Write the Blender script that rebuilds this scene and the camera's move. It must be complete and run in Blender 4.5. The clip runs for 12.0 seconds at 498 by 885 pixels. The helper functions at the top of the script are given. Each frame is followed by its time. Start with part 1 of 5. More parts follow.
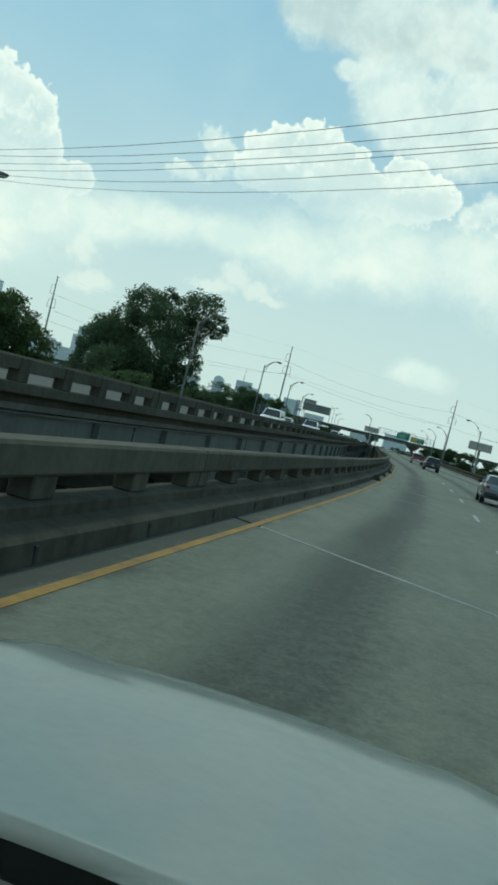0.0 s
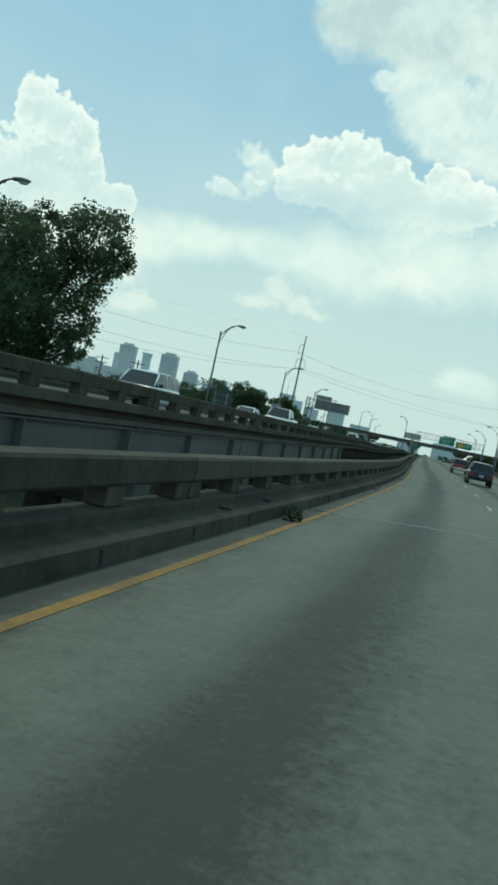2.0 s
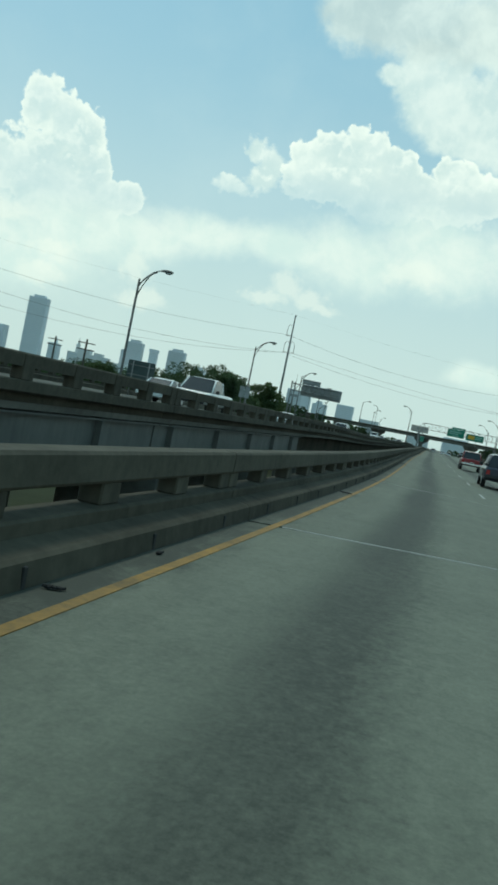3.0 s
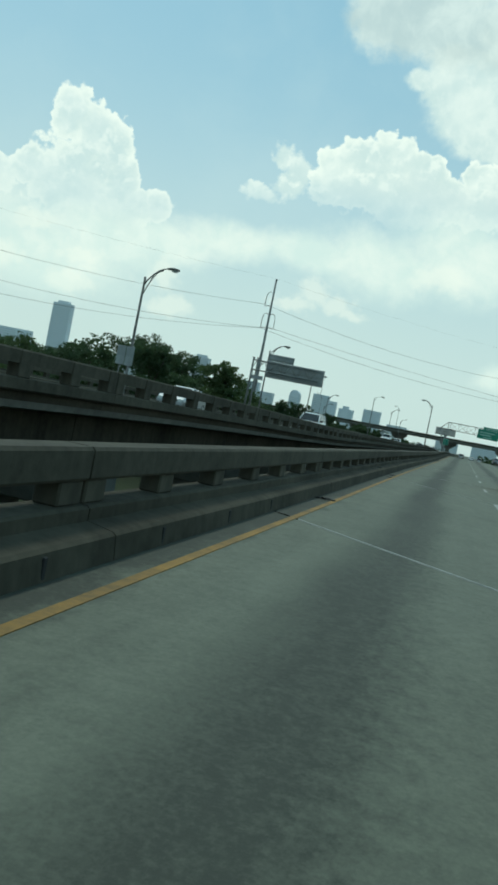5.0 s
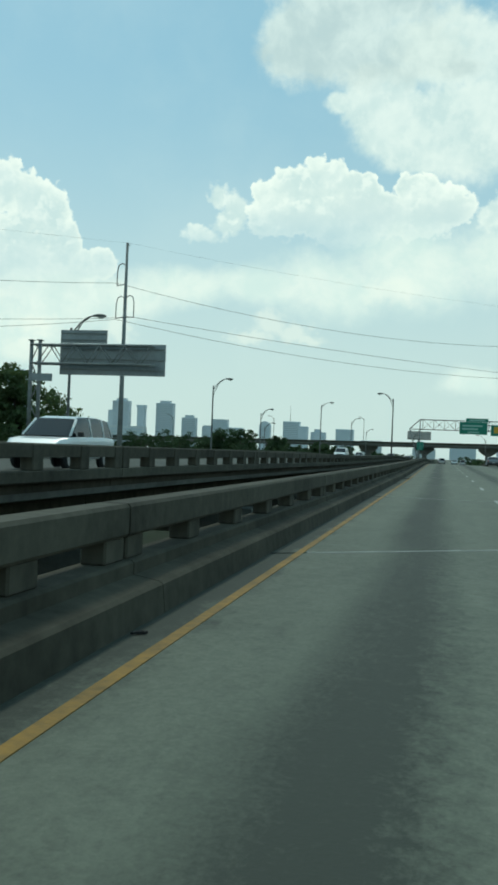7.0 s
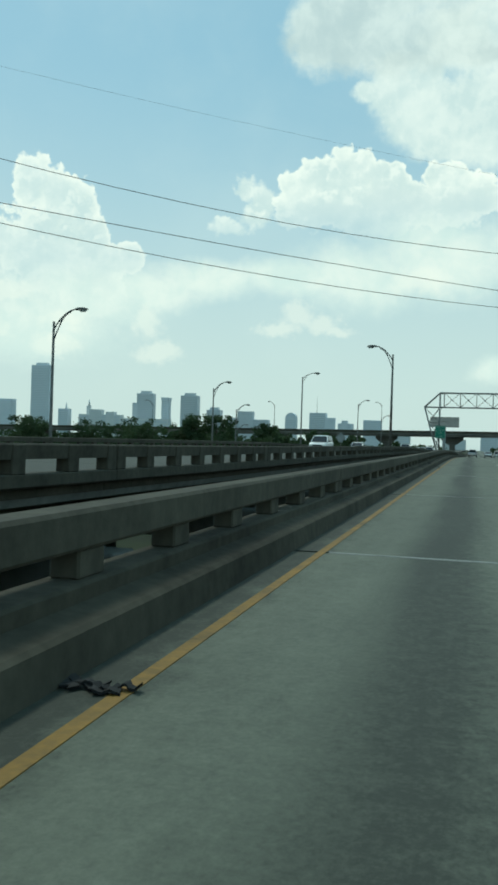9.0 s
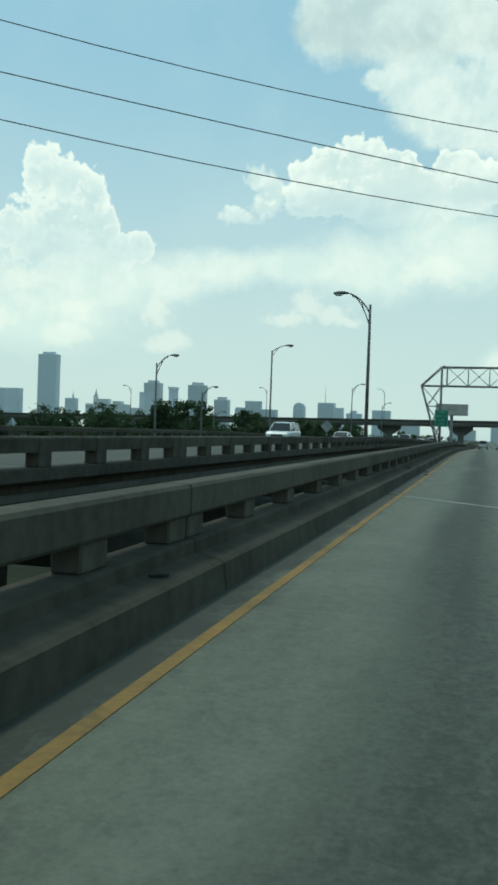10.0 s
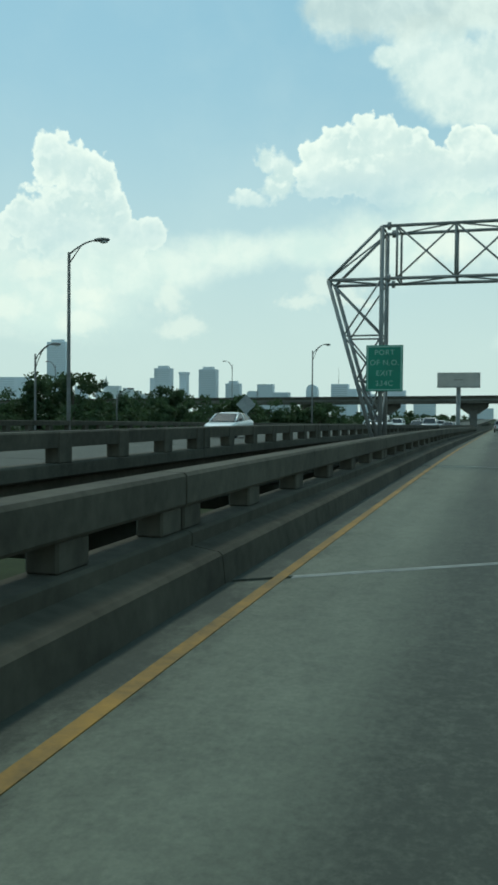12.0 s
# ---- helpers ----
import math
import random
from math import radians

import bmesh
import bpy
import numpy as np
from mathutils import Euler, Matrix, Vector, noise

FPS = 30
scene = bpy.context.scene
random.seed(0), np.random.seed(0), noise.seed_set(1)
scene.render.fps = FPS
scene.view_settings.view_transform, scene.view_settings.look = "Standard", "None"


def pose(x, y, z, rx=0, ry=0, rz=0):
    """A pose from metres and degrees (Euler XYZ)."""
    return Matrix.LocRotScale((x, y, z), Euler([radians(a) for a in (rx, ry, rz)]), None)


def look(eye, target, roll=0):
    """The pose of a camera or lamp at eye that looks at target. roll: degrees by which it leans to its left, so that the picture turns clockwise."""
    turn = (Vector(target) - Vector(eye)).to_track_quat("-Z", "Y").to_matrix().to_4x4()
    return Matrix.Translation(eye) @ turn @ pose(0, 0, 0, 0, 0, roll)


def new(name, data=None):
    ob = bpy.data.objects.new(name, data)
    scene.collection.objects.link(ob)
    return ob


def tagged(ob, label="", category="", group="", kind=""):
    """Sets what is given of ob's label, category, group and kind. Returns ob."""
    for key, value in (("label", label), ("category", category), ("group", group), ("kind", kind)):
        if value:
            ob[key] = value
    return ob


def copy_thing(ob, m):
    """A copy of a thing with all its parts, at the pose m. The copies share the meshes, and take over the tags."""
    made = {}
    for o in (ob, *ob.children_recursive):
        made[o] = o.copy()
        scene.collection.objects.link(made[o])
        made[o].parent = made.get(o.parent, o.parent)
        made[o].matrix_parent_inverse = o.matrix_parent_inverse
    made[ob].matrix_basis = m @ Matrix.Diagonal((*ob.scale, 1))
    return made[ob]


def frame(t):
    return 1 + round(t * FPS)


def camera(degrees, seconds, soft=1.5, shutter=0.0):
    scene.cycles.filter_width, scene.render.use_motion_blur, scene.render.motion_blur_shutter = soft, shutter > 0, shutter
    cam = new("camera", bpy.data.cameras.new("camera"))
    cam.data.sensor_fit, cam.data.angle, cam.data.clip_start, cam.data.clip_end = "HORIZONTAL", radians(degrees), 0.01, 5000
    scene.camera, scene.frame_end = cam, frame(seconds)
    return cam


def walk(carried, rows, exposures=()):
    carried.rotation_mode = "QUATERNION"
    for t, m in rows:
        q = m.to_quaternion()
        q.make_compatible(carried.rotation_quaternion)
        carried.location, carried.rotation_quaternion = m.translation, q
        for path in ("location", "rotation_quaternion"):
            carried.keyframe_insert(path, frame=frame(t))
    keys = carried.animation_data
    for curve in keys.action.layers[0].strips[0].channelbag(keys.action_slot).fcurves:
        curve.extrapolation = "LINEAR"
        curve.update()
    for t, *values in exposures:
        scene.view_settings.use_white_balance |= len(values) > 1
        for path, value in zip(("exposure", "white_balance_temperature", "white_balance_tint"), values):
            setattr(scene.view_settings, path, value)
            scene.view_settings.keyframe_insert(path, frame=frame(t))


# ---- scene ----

# ---------------------------------------------------------------- camera
cam = camera(31.8, 12.0, 3.1)
ROWS = [
    (0, -2.358, -19.999, 1.738, -1.997, -14.036, 8.385),
    (0.5, -1.419, -9.773, 1.690, -3.091, -13.926, 7.348),
    (1, -0.523, 0.912, 1.644, -1.764, -12.711, 7.126),
    (1.5, 0.084, 11.928, 1.601, -0.814, -13.136, 8.558),
    (2, 0.806, 23.299, 1.560, -1.768, -12.304, 11.519),
    (2.5, 1.348, 34.890, 1.524, -0.972, -12.198, 11.335),
    (3, 1.767, 46.657, 1.492, -2.143, -11.677, 12.161),
    (5, 2.385, 90.378, 1.415, -2.102, -11.472, 14.035),
    (5.5, 2.183, 102.660, 1.406, -0.761, -9.314, 14.874),
    (6, 2.060, 114.679, 1.402, -0.478, -5.907, 14.905),
    (6.5, 1.904, 126.539, 1.403, -1.102, -3.627, 12.701),
    (7, 1.844, 138.235, 1.409, 0.497, -2.295, 12.431),
    (8.8, 1.782, 180.347, 1.471, -0.908, -2.236, 14.286),
    (9, 1.834, 185.223, 1.482, -0.066, -1.832, 14.337),
    (9.5, 1.738, 196.911, 1.512, -0.564, -1.335, 14.773),
    (10, 1.732, 208.465, 1.546, -0.740, -1.982, 14.951),
    (10.5, 1.734, 220.297, 1.587, 0.780, -1.640, 15.408),
    (11, 1.701, 232.293, 1.633, -1.468, -1.193, 15.530),
    (11.5, 1.769, 244.481, 1.684, -1.471, -1.005, 15.310),
    (12, 1.771, 257.137, 1.744, -1.818, -0.546, 16.034),
]
walk(cam, [(t, pose(x, y, z, 90 + p, r, w)) for t, x, y, z, p, r, w in ROWS], [(0, 0.0, 6400, -5), (12, 0.0, 6400, -5)])

# ---------------------------------------------------------------- sky and sun
SUN_AZ, SUN_EL = 38.0, 58.0   # degrees to the left of the road's heading, and above the horizon


def make_world():
    w = bpy.data.worlds.new("sky")
    scene.world = w
    w.use_nodes = True
    nt = w.node_tree
    nt.nodes.clear()
    N, L = nt.nodes.new, nt.links.new

    def math_node(op, a, b=None, c=None, clamp=False):
        m = N("ShaderNodeMath")
        m.operation, m.use_clamp = op, clamp
        for i, v in enumerate((a, b, c)):
            if v is None:
                continue
            if isinstance(v, (int, float)):
                m.inputs[i].default_value = v
            else:
                L(v, m.inputs[i])
        return m.outputs[0]

    def smooth(v, lo, hi, a=0.0, b=1.0):
        m = N("ShaderNodeMapRange")
        m.interpolation_type = "SMOOTHSTEP"
        L(v, m.inputs[0])
        for i, q in enumerate((lo, hi, a, b)):
            m.inputs[1 + i].default_value = q
        return m.outputs[0]

    def mix(f, a, b):
        m = N("ShaderNodeMix")
        m.data_type = "RGBA"
        if isinstance(f, (int, float)):
            m.inputs[0].default_value = f
        else:
            L(f, m.inputs[0])
        for sock, v in ((m.inputs[6], a), (m.inputs[7], b)):
            if isinstance(v, tuple):
                sock.default_value = (*v, 1)
            else:
                L(v, sock)
        return m.outputs[2]

    tc = N("ShaderNodeTexCoord")
    xyz = N("ShaderNodeSeparateXYZ")
    L(tc.outputs["Generated"], xyz.inputs[0])
    az = math_node("MULTIPLY", math_node("ARCTAN2", math_node("MULTIPLY", xyz.outputs[0], -1), xyz.outputs[1]), 57.2958)
    el = math_node("MULTIPLY", math_node("ARCSINE", xyz.outputs[2]), 57.2958)
    flat = N("ShaderNodeCombineXYZ")
    L(az, flat.inputs[0])
    L(el, flat.inputs[1])

    def noise_at(vec, scale, detail, rough=0.55, colour=False, z=0.0):
        n = N("ShaderNodeTexNoise")
        n.noise_dimensions = "3D"
        m = N("ShaderNodeVectorMath")
        m.operation = "ADD"
        m.inputs[1].default_value = (0, 0, z)
        L(vec, m.inputs[0])
        L(m.outputs[0], n.inputs["Vector"])
        n.inputs["Scale"].default_value, n.inputs["Detail"].default_value, n.inputs["Roughness"].default_value = scale, detail, rough
        return n.outputs["Color"] if colour else n.outputs["Fac"]

    def warped(vec, scale, amount, detail, z):
        c = noise_at(vec, scale, detail, 0.6, True, z)
        s = N("ShaderNodeVectorMath")
        s.operation = "MULTIPLY_ADD"
        L(c, s.inputs[0])
        s.inputs[1].default_value = (amount, amount, 0)
        s.inputs[2].default_value = (-amount / 2, -amount / 2, 0)
        a = N("ShaderNodeVectorMath")
        a.operation = "ADD"
        L(vec, a.inputs[0])
        L(s.outputs[0], a.inputs[1])
        return a.outputs[0]

    def puffs(vec, blobs):
        """Height field of a heap of puffs: 1 in the middle of each, 0 at its rim."""
        top = None
        for a, e, ra, re in blobs:
            m = N("ShaderNodeMapping")
            m.inputs["Scale"].default_value = (1 / ra, 1 / re, 0)
            m.inputs["Location"].default_value = (-a / ra, -e / re, 0)
            L(vec, m.inputs[0])
            g = N("ShaderNodeVectorMath")
            g.operation = "LENGTH"
            L(m.outputs[0], g.inputs[0])
            d = math_node("SUBTRACT", 1.0, g.outputs["Value"])
            top = d if top is None else math_node("SMOOTH_MAX", top, d, 0.12)
        return top

    # clear sky, paler towards the horizon
    sky = N("ShaderNodeTexSky")
    sky.sky_type, sky.sun_disc = "NISHITA", False
    sky.sun_elevation, sky.sun_rotation = radians(SUN_EL), radians(-SUN_AZ)
    sky.air_density, sky.dust_density, sky.ozone_density = 1.0, 1.2, 1.5
    haze = smooth(el, 26.0, 1.0)
    blue = mix(math_node("MULTIPLY", haze, 0.82), mix(0.65, sky.outputs[0], (3.25, 6.0, 7.5)), (6.75, 7.75, 7.65))

    # heaped clouds: piles of puffs with a cauliflower skin of smaller and smaller billows
    def shifted(dx, dy):
        a = N("ShaderNodeVectorMath")
        a.operation = "ADD"
        a.inputs[1].default_value = (dx, dy, 0)
        L(flat.outputs[0], a.inputs[0])
        return a.outputs[0]

    def billow(vec, scale, detail):
        v = N("ShaderNodeTexVoronoi")
        v.voronoi_dimensions, v.feature = "2D", "SMOOTH_F1"
        L(vec, v.inputs["Vector"])
        v.inputs["Scale"].default_value, v.inputs["Detail"].default_value, v.inputs["Roughness"].default_value = scale, detail, 0.5
        v.inputs["Smoothness"].default_value = 0.35
        return v.outputs["Distance"]

    def skin(dx, dy):
        bend = warped(shifted(dx, dy), 0.8, 0.8, 3, 9.7)
        return math_node("ADD", math_node("MULTIPLY", billow(bend, 0.60, 1.0), -0.36), math_node("MULTIPLY", billow(bend, 1.8, 1.0), -0.17))

    crisp = warped(flat.outputs[0], 0.55, 1.05, 3, 3.1)
    torn = warped(flat.outputs[0], 0.9, 1.7, 5, 7.3)
    tower = [(28.7, 15.6, 1.5, 2.2), (27.0, 15.0, 1.9, 2.2), (25.7, 14.2, 1.5, 1.9), (25.0, 12.4, 1.4, 2.2), (22.5, 11.4, 1.2, 1.2), (23.7, 11.2, 1.4, 1.5), (30.6, 12.0, 1.6, 1.7),
             (28.0, 11.6, 3.6, 3.6), (33.5, 11.0, 2.6, 1.8), (24.6, 9.6, 2.4, 1.8), (37.0, 13.4, 2.6, 2.4)]
    heap = [(11.6, 15.9, 1.7, 1.8), (10.0, 16.7, 2.0, 1.9), (8.0, 17.0, 2.3, 2.0), (6.0, 16.4, 2.2, 1.9), (8.6, 15.6, 4.2, 2.3), (10.6, 15.0, 3.0, 1.7), (7.0, 15.0, 3.8, 2.0), (4.0, 15.4, 3.4, 1.8),
            (2.0, 16.4, 2.3, 1.7), (0.2, 15.6, 2.0, 1.6), (2.4, 14.8, 3.2, 1.2), (-6.5, 15.0, 2.4, 2.2)]
    strays = [(14.9, 16.0, 0.9, 1.2), (13.8, 15.4, 1.0, 1.5), (14.4, 14.4, 1.5, 1.0), (16.3, 13.8, 1.5, 0.7), (-2.7, 15.1, 1.4, 1.2), (-3.6, 15.9, 1.3, 1.3)]
    crown = [(3.4, 20.4, 4.0, 3.0), (4.6, 22.6, 3.4, 1.8), (7.2, 21.9, 1.5, 0.8), (-0.6, 20.2, 5.0, 4.0), (5.4, 21.3, 2.2, 1.6), (-4.5, 22.0, 6.0, 5.0), (1.8, 18.9, 3.6, 1.6), (0.0, 24.5, 5.0, 3.0), (-10.0, 20.0, 7.0, 6.0)]
    here = skin(0, 0)
    relief = math_node("SUBTRACT", here, skin(0.22, 0.42))
    ragged = math_node("MULTIPLY", math_node("SUBTRACT", noise_at(shifted(7.0, 0), 1.1, 5, 0.58, False, 4.0), 0.5), 0.40)
    shade = noise_at(shifted(3.0, 1.0), 0.30, 3, 0.5, False, 40.0)
    fine = noise_at(flat.outputs[0], 1.5, 6, 0.6, False, 4.0)
    crumb = noise_at(shifted(2.0, 5.0), 0.9, 5, 0.62, False, 12.0)
    belly = smooth(puffs(warped(flat.outputs[0], 0.5, 1.2, 3, 21.0), [(5.4, 15.5, 3.6, 1.3), (0.6, 15.4, 2.6, 1.1), (9.6, 14.9, 2.4, 0.8)]), 0.0, 0.7)

    # soft sheets: the grey sheet high up, and the layered bank over the horizon
    soft = warped(flat.outputs[0], 0.16, 3.0, 4, 30.0)
    sheet = puffs(soft, [(7.0, 24.6, 4.6, 2.2), (3.0, 24.6, 4.4, 2.0), (10.4, 25.2, 2.8, 2.6), (6.0, 27.5, 7.0, 3.0), (0.6, 23.6, 2.4, 0.9)])
    bank = puffs(soft, [(17.4, 10.3, 4.8, 1.3), (12.0, 10.5, 5.0, 1.35), (7.4, 10.8, 5.0, 2.2), (2.2, 12.0, 5.2, 3.0), (-4.0, 12.4, 5.0, 2.8), (21.0, 9.6, 4.0, 1.3), (-10.0, 11.4, 7.0, 3.3),
                        (-1.8, 5.0, 2.2, 1.0), (28.5, 7.0, 6.0, 2.6), (35.0, 8.0, 7.0, 3.6), (25.0, 8.8, 5.0, 2.2)])
    lumps = puffs(torn, [(11.4, 8.3, 1.5, 0.95), (10.0, 7.8, 1.5, 0.75), (8.6, 7.3, 1.3, 0.55), (12.6, 7.4, 1.8, 0.6), (26.4, 7.4, 1.8, 0.7), (29.6, 9.0, 1.9, 0.8), (21.2, 7.4, 1.0, 1.3), (27.0, 5.8, 1.9, 0.9), (20.4, 5.6, 2.0, 0.9), (32.0, 6.6, 2.4, 1.0), (3.6, 10.6, 2.4, 1.1)])
    veil = smooth(noise_at(soft, 0.12, 5, 0.6, False, 55.0), 0.40, 0.8)

    white, grey, lit = (8.9, 9.5, 9.15), (7.3, 8.35, 8.3), (10.3, 10.5, 9.9)
    out = mix(math_node("MULTIPLY", veil, 0.10), blue, (8.4, 9.2, 9.0))
    bank_tone = mix(smooth(noise_at(soft, 0.35, 5, 0.6, False, 70.0), 0.35, 0.7), (7.5, 8.7, 8.5), (9.0, 9.55, 9.1))
    out = mix(math_node("MULTIPLY", smooth(math_node("ADD", bank, math_node("MULTIPLY", math_node("SUBTRACT", fine, 0.5), 0.4)), -0.30, 0.65), 0.86), out, bank_tone)
    out = mix(math_node("MULTIPLY", smooth(math_node("ADD", lumps, math_node("ADD", ragged, math_node("ADD", here, 0.28))), -0.15, 0.6), 0.46), out, (9.6, 9.8, 9.1))
    for pile, edge, floor_el, span, strength, rim, core in ((tower, 0.15, 10.6, 3.6, 0.90, 0.42, 0.80), (crown, 0.42, 16.6, 1.2, 0.80, 0.12, 1.0), (strays, 0.45, 13.4, 1.4, 0.85, 0.30, 0.85), (heap, 0.15, 14.3, 1.9, 0.95, 0.36, 0.88)):
        hh = math_node("ADD", math_node("ADD", puffs(torn if pile is strays else crisp, pile), ragged), math_node("MULTIPLY", math_node("ADD", here, 0.25), 0.3 if pile is crown else 1.0))
        body = mix(smooth(shade, 0.40, 0.62), grey, white)
        body = mix(math_node("MULTIPLY", smooth(crumb, 0.42, 0.66), 0.35), body, lit)
        body = mix(math_node("MULTIPLY", smooth(relief, 0.0, 0.20), 0.25 if pile is crown else 0.70), body, lit)
        body = mix(math_node("MULTIPLY", smooth(relief, 0.0, -0.18), 0.15 if pile is crown else 0.45), body, (7.2, 8.25, 8.2))
        body = mix(math_node("MULTIPLY", smooth(hh, rim, 0.0), 0.30 if pile is crown else 0.80), body, lit)
        body = mix(math_node("MULTIPLY", belly, 0.75), body, (7.35, 8.3, 8.3))
        mask = math_node("MULTIPLY", smooth(hh, 0.0, edge), smooth(el, floor_el - span, floor_el + span))
        veil_in = smooth(hh, rim * 1.5, rim * 0.2, core, 1.0)   # thin in the middle, dense along its lit rim
        out = mix(math_node("MULTIPLY", math_node("MULTIPLY", mask, strength), veil_in), out, body)
    sheet_tone = mix(smooth(noise_at(soft, 0.3, 4, 0.6, False, 90.0), 0.35, 0.68), (5.9, 6.9, 7.1), (7.9, 8.7, 8.6))
    out = mix(math_node("MULTIPLY", smooth(math_node("ADD", sheet, math_node("MULTIPLY", math_node("SUBTRACT", fine, 0.5), 0.5)), -0.1, 0.45), 0.86), out, sheet_tone)
    # below the horizon: the haze over the land
    out = mix(smooth(el, 0.5, -3.0), out, (2.2, 2.7, 2.6))

    bg = N("ShaderNodeBackground")
    bg.inputs[1].default_value = 0.1
    L(out, bg.inputs[0])
    o = N("ShaderNodeOutputWorld")
    L(bg.outputs[0], o.inputs[0])


make_world()
sun = new("sun", bpy.data.lights.new("sun", "SUN"))
sun.data.energy, sun.data.angle, sun.data.color = 1.2, radians(10), (1.0, 0.95, 0.86)
a_, e_ = radians(SUN_AZ), radians(SUN_EL)
sun.matrix_world = look((0, 0, 60), (math.sin(a_) * math.cos(e_) * 60, -math.cos(a_) * math.cos(e_) * 60, 60 - math.sin(e_) * 60))

# ---------------------------------------------------------------- materials
MATS = {}


def mat(name, dark, light, rough=0.8, metal=0.0, grain=6.0, patch=0.35, bump=0.15, spec=0.5, streak=0.0, per_object=0.0):
    """A weathered surface: two tones mixed by large patches and fine grain, with slight relief. Tones are linear RGB."""
    if name in MATS:
        return MATS[name]
    m = bpy.data.materials.new(name)
    MATS[name] = m
    m.use_nodes = True
    nt = m.node_tree
    N, L = nt.nodes.new, nt.links.new
    b = nt.nodes["Principled BSDF"]
    geo = N("ShaderNodeTexCoord")
    n1, n2 = N("ShaderNodeTexNoise"), N("ShaderNodeTexNoise")
    for n, s, d in ((n1, grain, 6), (n2, patch, 5)):
        L(geo.outputs["Object"], n.inputs["Vector"])
        n.inputs["Scale"].default_value, n.inputs["Detail"].default_value, n.inputs["Roughness"].default_value = s, d, 0.62
    add = N("ShaderNodeMath")
    add.operation = "MULTIPLY_ADD"
    L(n1.outputs["Fac"], add.inputs[0])
    add.inputs[1].default_value = 0.45
    mul = N("ShaderNodeMath")
    mul.operation = "MULTIPLY"
    L(n2.outputs["Fac"], mul.inputs[0])
    mul.inputs[1].default_value = 0.75
    L(mul.outputs[0], add.inputs[2])
    last = add.outputs[0]
    if streak:
        mp = N("ShaderNodeMapping")
        mp.inputs["Scale"].default_value = (5.0, 5.0, 0.25)
        L(geo.outputs["Object"], mp.inputs[0])
        n3 = N("ShaderNodeTexNoise")
        n3.inputs["Scale"].default_value, n3.inputs["Detail"].default_value = 1.0, 5
        L(mp.outputs[0], n3.inputs["Vector"])
        s = N("ShaderNodeMath")
        s.operation = "MULTIPLY_ADD"
        L(n3.outputs["Fac"], s.inputs[0])
        s.inputs[1].default_value = streak
        s2 = N("ShaderNodeMath")
        s2.operation = "SUBTRACT"
        L(last, s2.inputs[0])
        s2.inputs[1].default_value = streak / 2
        L(s2.outputs[0], s.inputs[2])
        last = s.outputs[0]
    if per_object:
        oi = N("ShaderNodeObjectInfo")
        s = N("ShaderNodeMath")
        s.operation = "MULTIPLY_ADD"
        L(oi.outputs["Random"], s.inputs[0])
        s.inputs[1].default_value = per_object
        s2 = N("ShaderNodeMath")
        s2.operation = "SUBTRACT"
        L(last, s2.inputs[0])
        s2.inputs[1].default_value = per_object / 2
        L(s2.outputs[0], s.inputs[2])
        last = s.outputs[0]
    ramp = N("ShaderNodeValToRGB")
    ramp.color_ramp.elements[0].position, ramp.color_ramp.elements[1].position = 0.38, 0.82
    ramp.color_ramp.elements[0].color, ramp.color_ramp.elements[1].color = (*dark, 1), (*light, 1)
    L(last, ramp.inputs[0])
    L(ramp.outputs[0], b.inputs["Base Color"])
    b.inputs["Roughness"].default_value, b.inputs["Metallic"].default_value = rough, metal
    b.inputs["Specular IOR Level"].default_value = spec
    if bump:
        bp = N("ShaderNodeBump")
        bp.inputs["Strength"].default_value, bp.inputs["Distance"].default_value = bump, 0.02
        L(n1.outputs["Fac"], bp.inputs["Height"])
        L(bp.outputs[0], b.inputs["Normal"])
    return m


def plain(name, colour, rough=0.5, metal=0.0, emit=0.0, coat=0.0, spec=0.5):
    if name in MATS:
        return MATS[name]
    m = bpy.data.materials.new(name)
    MATS[name] = m
    m.use_nodes = True
    b = m.node_tree.nodes["Principled BSDF"]
    b.inputs["Base Color"].default_value = (*colour, 1)
    b.inputs["Roughness"].default_value, b.inputs["Metallic"].default_value = rough, metal
    b.inputs["Coat Weight"].default_value, b.inputs["Specular IOR Level"].default_value = coat, spec
    if emit:
        b.inputs["Emission Color"].default_value = (*colour, 1)
        b.inputs["Emission Strength"].default_value = emit
    return m


